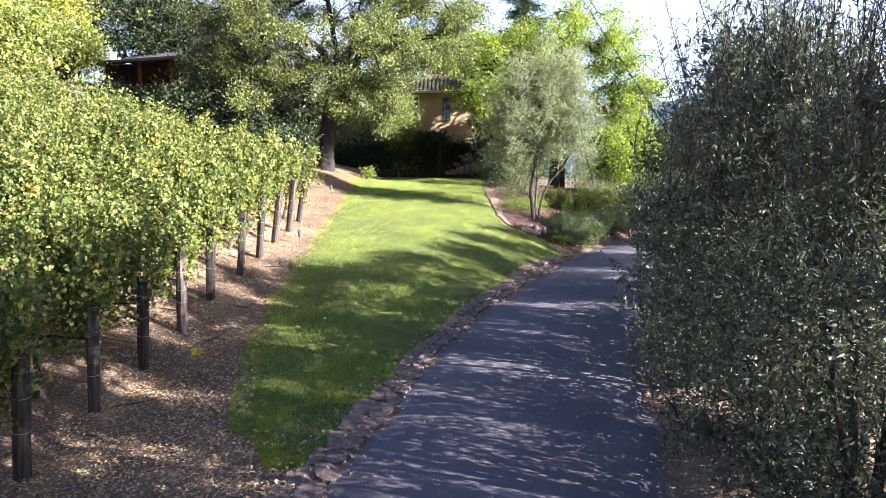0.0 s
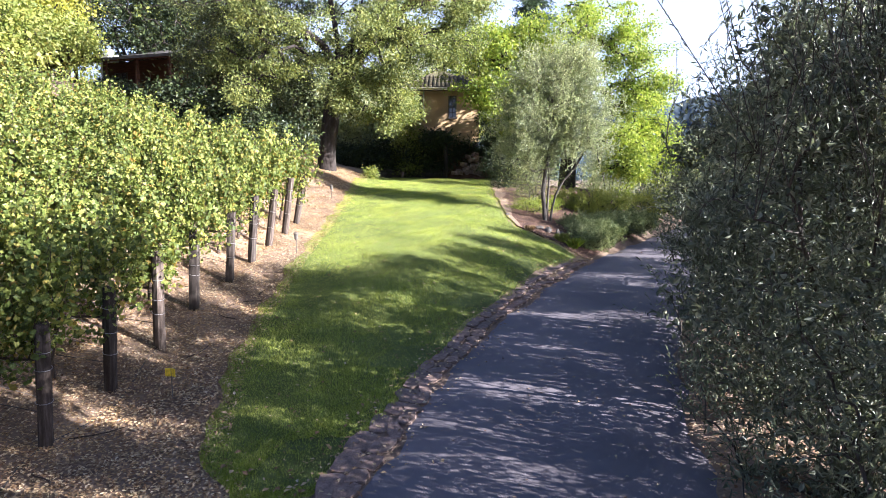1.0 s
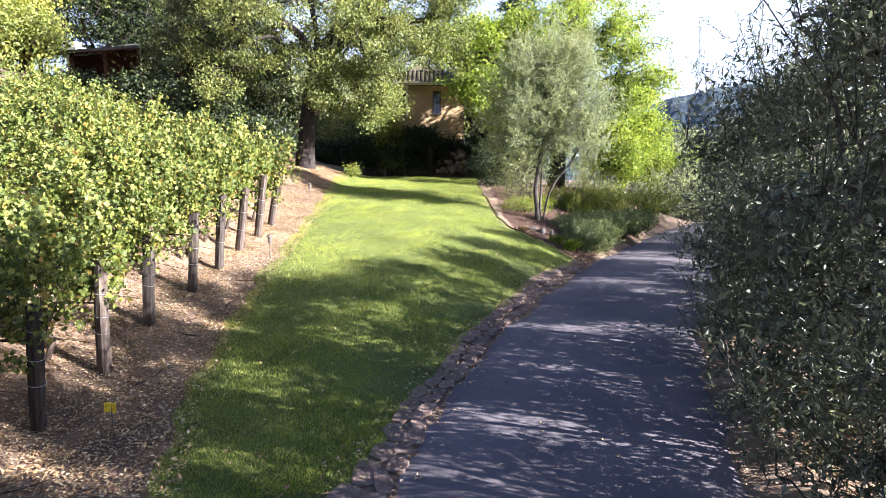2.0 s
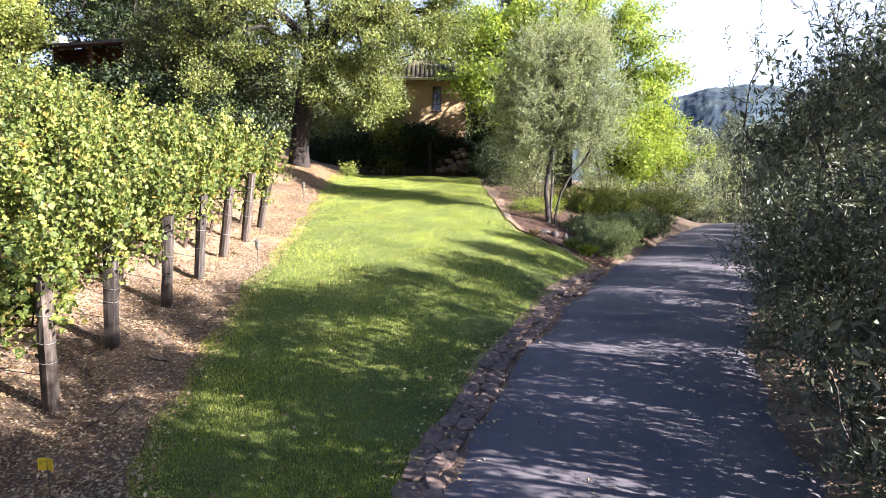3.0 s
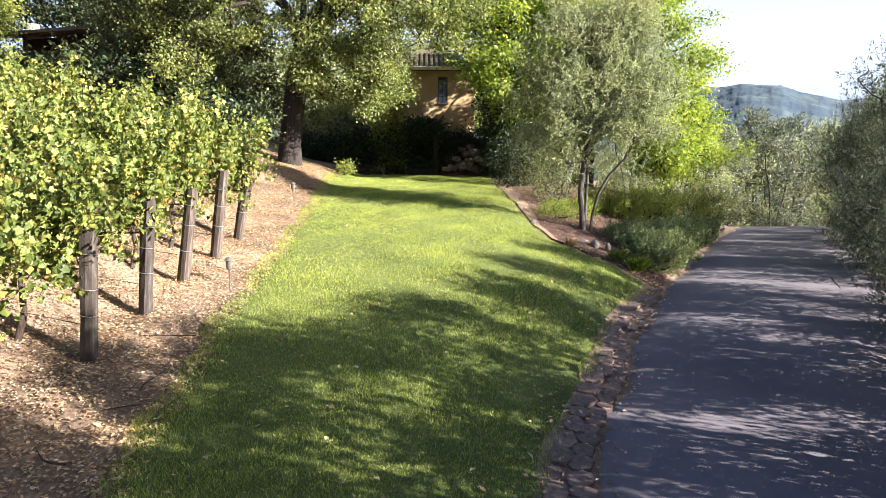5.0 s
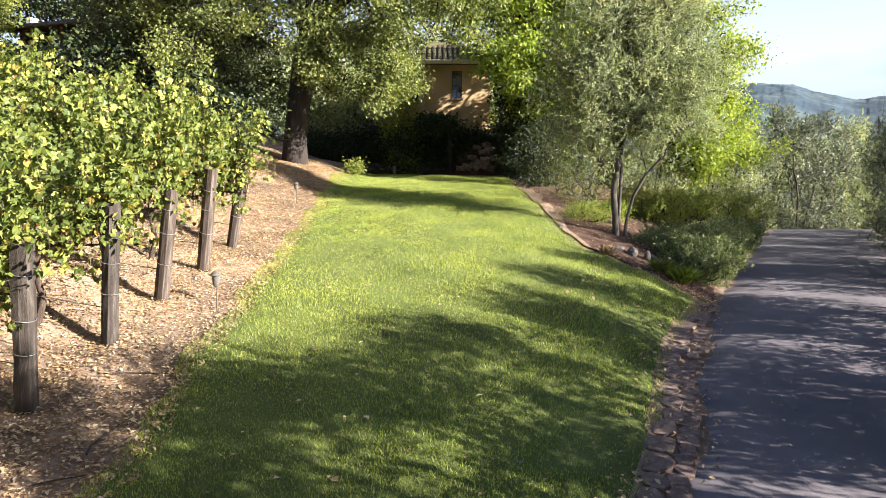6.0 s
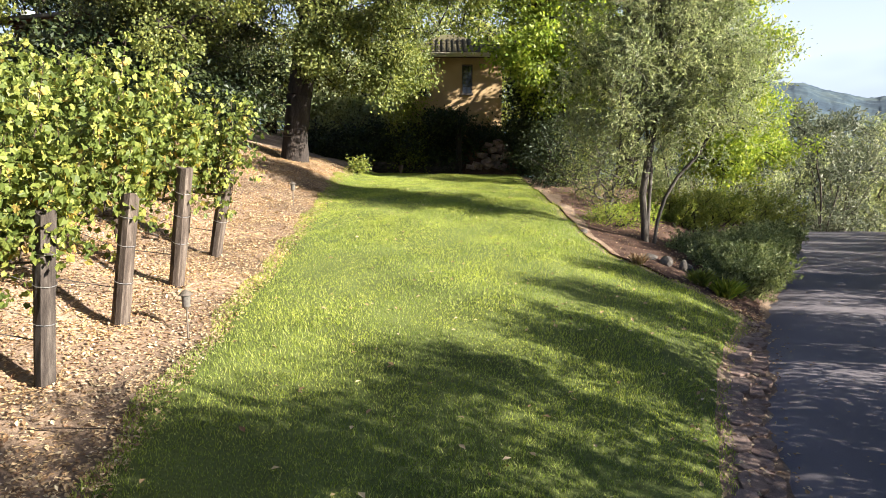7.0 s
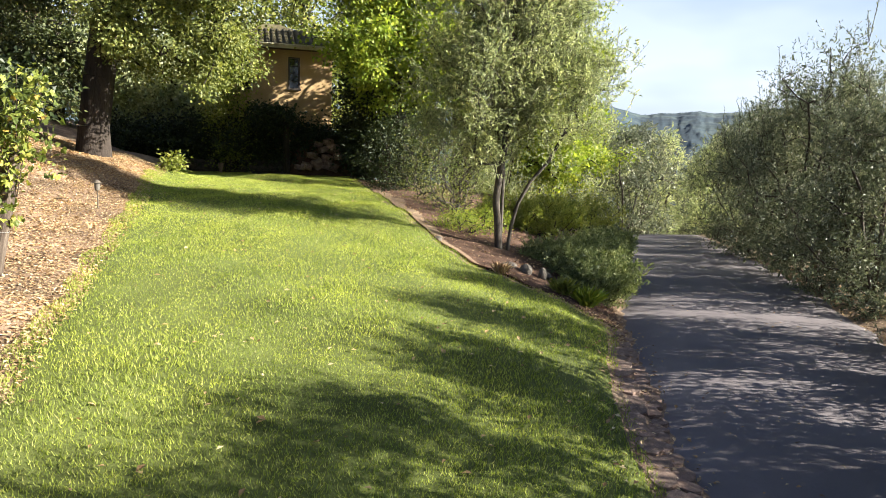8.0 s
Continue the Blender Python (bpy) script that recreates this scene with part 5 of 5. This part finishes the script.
# ---- small things on the ground ----


def path_light(x, y, h, label):
    ob = thing("path_light", label, "path light", at(x, y), "path lights")
    part("stake", fast_mesh("stake", *tubes([((0, 0, -0.1), (0.005, 0, h * 0.62), 0.011, 0.011)], 8), M_BRASS, True), M_BRASS, ob)
    part("collar", fast_mesh("collar", *tubes([((0, 0, h * 0.6), (0, 0, h * 0.66), 0.022, 0.045)], 10), M_BRASS), M_BRASS, ob)
    part("glass", fast_mesh("glass", *tubes([((0, 0, h * 0.66), (0, 0, h * 0.90), 0.046, 0.052)], 12), M_LAMPGLASS, True), M_LAMPGLASS, ob)
    part("cap", fast_mesh("cap", *tubes([((0, 0, h * 0.89), (0, 0, h * 0.95), 0.085, 0.05), ((0, 0, h * 0.95), (0, 0, h), 0.05, 0.006)], 12), M_BRASS), M_BRASS, ob)


path_light(-4.15, 18.65, 0.6, "slim metal path light on a stake at the lawn's edge")
path_light(-4.55, 26.2, 0.55, "slim metal path light on a stake at the lawn's edge")

flag = thing("marker_flag", "small yellow plastic marker on a thin metal stake", "marker", at(-4.07, 10.4, 0, -12))
part("stake", fast_mesh("stake", *tubes([((0, 0, -0.1), (0, 0, 0.42), 0.008, 0.008)], 6), M_BRASS), M_BRASS, flag)
for s, tilt_ in ((-1, 18), (1, -18)):
    q = part("plate", box(0.006 if s > 0 else -0.085, 0.085 if s > 0 else -0.006, -0.006, 0.006, 0.33, 0.45, bevel=0.003), M_YELLOW, flag)
    q.matrix_basis = pose(0, 0, 0, 0, 0, tilt_)

rng = np.random.default_rng(17)
for k, (x, y) in enumerate([(-4.4, 13.6), (-4.1, 15.3), (-4.5, 9.2), (-4.3, 12.2), (-4.6, 8.1), (-4.3, 14.4), (-4.5, 16.3)]):
    a = rng.random() * 180
    L = rng.uniform(0.5, 1.1)
    pts = [np.array((L * (f - 0.5), 0.06 * math.sin(f * 5 + k), 0.03 + 0.02 * math.sin(3 * f))) for f in np.linspace(0, 1, 6)]
    ob = new("fallen_twig", fast_mesh("fallen_twig", *chain(pts, np.linspace(0.012, 0.005, len(pts)), 6), M_VINEBARK))
    ob.matrix_basis = at(x, y, 0.0, a)
    tagged(ob, "dry brown pruned twig on the leaf litter", "twig", "fallen twigs")
pipe_y = np.linspace(6, 12, 14)
hx = -4.9 + 0.12 * np.sin(pipe_y * 2)
ob = new("irrigation_hose", fast_mesh("irrigation_hose", *chain(np.stack([hx, pipe_y, land(hx, pipe_y) + 0.012], 1), 0.009, 6), M_HOSE, True))
tagged(ob, "thin black irrigation hose along the row ends", "hose")

ey = np.arange(23.4, 40.5, 0.35)
ex = lawn_right(ey) + 0.02
ez = land(ex, ey)
ev, ef = [], []
for k in range(len(ey)):
    for dx, dz in ((-0.012, -0.06), (-0.012, 0.045), (0.012, 0.045), (0.012, -0.06)):
        ev.append((ex[k] + dx, ey[k], ez[k] + dz))
    if k:
        for c in range(3):
            ef.append((4 * k - 4 + c, 4 * k - 3 + c, 4 * k + 1 + c, 4 * k + c))
ob = new("lawn_edging", fast_mesh("lawn_edging", ev, ef, M_DARKWOOD))
tagged(ob, "thin dark wooden edging board between lawn and mulch bed", "edging", kind="structure")

# ---- grass, litter ----
rng = np.random.default_rng(3)


def scatter(n, y0, y1, left, right, bias=1.0):
    y = y0 + (y1 - y0) * rng.random(n) ** bias
    a, b = left(y), right(y)
    x = a + (b - a) * rng.random(n)
    return x, y


gx, gy = scatter(380000, 7.0, 41.0, lambda y: lawn_left(y) + edge_wave(y, 3) - 0.03, lambda y: lawn_right(y) + 0.4 * edge_wave(y, 4) + 0.05, 1.25)
n = len(gx)
near_kerb = lawn_right(gy) - gx
keep = ((near_kerb > 0.25) | (rng.random(n) < 0.5)) & ~((near_kerb < 0.9) & (gy < 21) & (np.sin(gy * 1.7) > 0.55) & (rng.random(n) < 0.75))
gx, gy = gx[keep], gy[keep]
n = len(gx)
gp = np.stack([gx, gy, land(gx, gy) + 0.015], 1)
ga = np.stack([rng.normal(size=n) * 0.45, rng.normal(size=n) * 0.45, np.full(n, 1.0)], 1)
far = np.clip((gy - 6) / 30, 0, 1)
gv = leaf_arrays(rng, gp, ga, rng.uniform(0.030, 0.062, n) * (1 + 0.25 * np.sin(gx * 1.7) * np.sin(gy * 1.1)), 0.0055 + 0.011 * far, BLADE, 0.0)
grass = new("lawn_grass", fast_mesh("lawn_grass", *gv, M_GRASS))
tagged(grass, "short green grass blades of the lawn", "grass", kind="stuff")


def litter(name, label, n, y0, y1, left, right, size, mat_, lift, bias=1.0, flat=0.85):
    x, y = scatter(n, y0, y1, left, right, bias)
    p = np.stack([x, y, land(x, y) + lift], 1)
    a = np.stack([rng.normal(size=n), rng.normal(size=n), rng.normal(size=n) * 0.25], 1)
    s = rng.uniform(0.5, 1.3, n) * size
    ob = new(name, fast_mesh(name, *leaf_arrays(rng, p, a, s, s * 0.62, LEAF_SLIM, flat), mat_))
    tagged(ob, label, "fallen leaves", kind="stuff")


litter("bank_leaf_litter", "dry tan fallen leaves on the vineyard bank", 160000, 4, 38, lambda y: np.full_like(y, -8.5), lambda y: lawn_left(y) + 0.3, 0.052, M_DRYLEAF, 0.022, 1.2)
litter("lawn_fallen_leaves", "scattered dry leaves on the lawn", 700, 3, 38, lambda y: lawn_left(y), lambda y: lawn_right(y), 0.075, M_DRYLEAF, 0.06)
litter("kerb_fallen_leaves", "dry leaves caught along the stone edging", 1500, 0, 24, lambda y: lawn_right(y) - 0.35, lambda y: lawn_right(y) + 0.75, 0.06, M_DRYLEAF, 0.05)
litter("verge_leaf_litter", "dry fallen leaves under the olive row", 11000, -4, 30, lambda y: road_right(y) - 0.12, lambda y: road_right(y) + 2.4, 0.065, M_DRYLEAF, 0.02)
litter("road_fallen_leaves", "few dry leaves on the asphalt drive", 900, 0, 40, lambda y: road_left(y), lambda y: road_right(y), 0.05, M_DRYLEAF, 0.085)
litter("bed_mulch_chips", "bark chips and dry leaves in the planting bed", 3600, 21.5, 38, lambda y: lawn_right(y) + 0.05, lambda y: np.minimum(lawn_right(y) + 4.0, bed_right(y)), 0.06, M_DRYLEAF, 0.03)

n = 26000
sx, sy = scatter(n, -10, 48, lambda y: road_right(y) + 2.6, lambda y: road_right(y) + 16)
sv = leaf_arrays(rng, np.stack([sx, sy, land(sx, sy)], 1), np.stack([rng.normal(size=n) * 0.5, rng.normal(size=n) * 0.5, np.ones(n)], 1), rng.uniform(0.12, 0.34, n), 0.02, BLADE, 0.0)
straw = new("dry_grass", fast_mesh("dry_grass", *sv, M_DRYLEAF))
tagged(straw, "dry straw-coloured grass on the slope below the olive row", "grass", kind="stuff")

# ---- stone edging between lawn and drive ----
edging = thing("stone_edging", "irregular reddish flat stones edging the lawn beside the drive", "stone edging", None, "", "structure")
rng = np.random.default_rng(9)


def flat_stone(seed):
    """A flat, irregular stone, 1 by 1, with worn rounded edges."""
    r2 = np.random.default_rng(seed)
    bm = bmesh.new()
    n = int(r2.integers(6, 9))
    a0 = r2.random() * 6
    ring = []
    for k in range(n):
        a = a0 + 2 * math.pi * (k + r2.normal() * 0.12) / n
        c, s = math.cos(a), math.sin(a)
        q = 0.5 / max(abs(c), abs(s)) ** 0.9 * (1 + r2.normal() * 0.05)
        ring.append((c * q, s * q))
    low = [bm.verts.new((x, y, -0.6)) for x, y in ring]
    mid = [bm.verts.new((x, y, 0.36 + r2.normal() * 0.04)) for x, y in ring]
    top = [bm.verts.new((x * 0.95, y * 0.95, 0.5 + r2.normal() * 0.04)) for x, y in ring]
    for k in range(n):
        j = (k + 1) % n
        bm.faces.new((low[k], low[j], mid[j], mid[k]))
        bm.faces.new((mid[k], mid[j], top[j], top[k]))
    bm.faces.new(top)
    return bm_mesh("stone", bm, M_STONE)


FLAT = [flat_stone(400 + k) for k in range(10)]
for col, (off, wid) in enumerate(((0.435, 0.32), (0.14, 0.27))):
    y = -2.0 + 0.13 * col
    while y < 22.3:
        small = smooth(9, 15, y)
        ln = rng.uniform(*((0.38, 0.6) if col == 0 else (0.28, 0.5))) * (1 - 0.3 * small)
        yc = y + ln / 2
        sl = float(np.interp(yc, _ry, _rs))
        y += ln / math.sqrt(1 + sl * sl)
        if (yc < 6.0 and col == 0) or (yc > 21 and col == 0) or rng.random() < 0.03:
            continue
        band = float(np.interp(yc, [7.5, 11], [1.0, 0.76]))
        x = float(road_left(yc)) - off * band * math.sqrt(1 + sl * sl) + rng.normal() * 0.03
        st = new("stone", FLAT[int(rng.integers(10))])
        st.parent = edging
        st.matrix_basis = pose(x, yc, ground_z(x, yc) + 0.014 + 0.006 * (col == 0) + rng.normal() * 0.006, rng.normal() * 1.2, 1.5 + rng.normal() * 1.2, -math.degrees(math.atan(sl)) + rng.normal() * 14) @ Matrix.Diagonal((band * wid * rng.uniform(0.9, 1.25), ln * rng.uniform(0.95, 1.1), 0.045, 1))
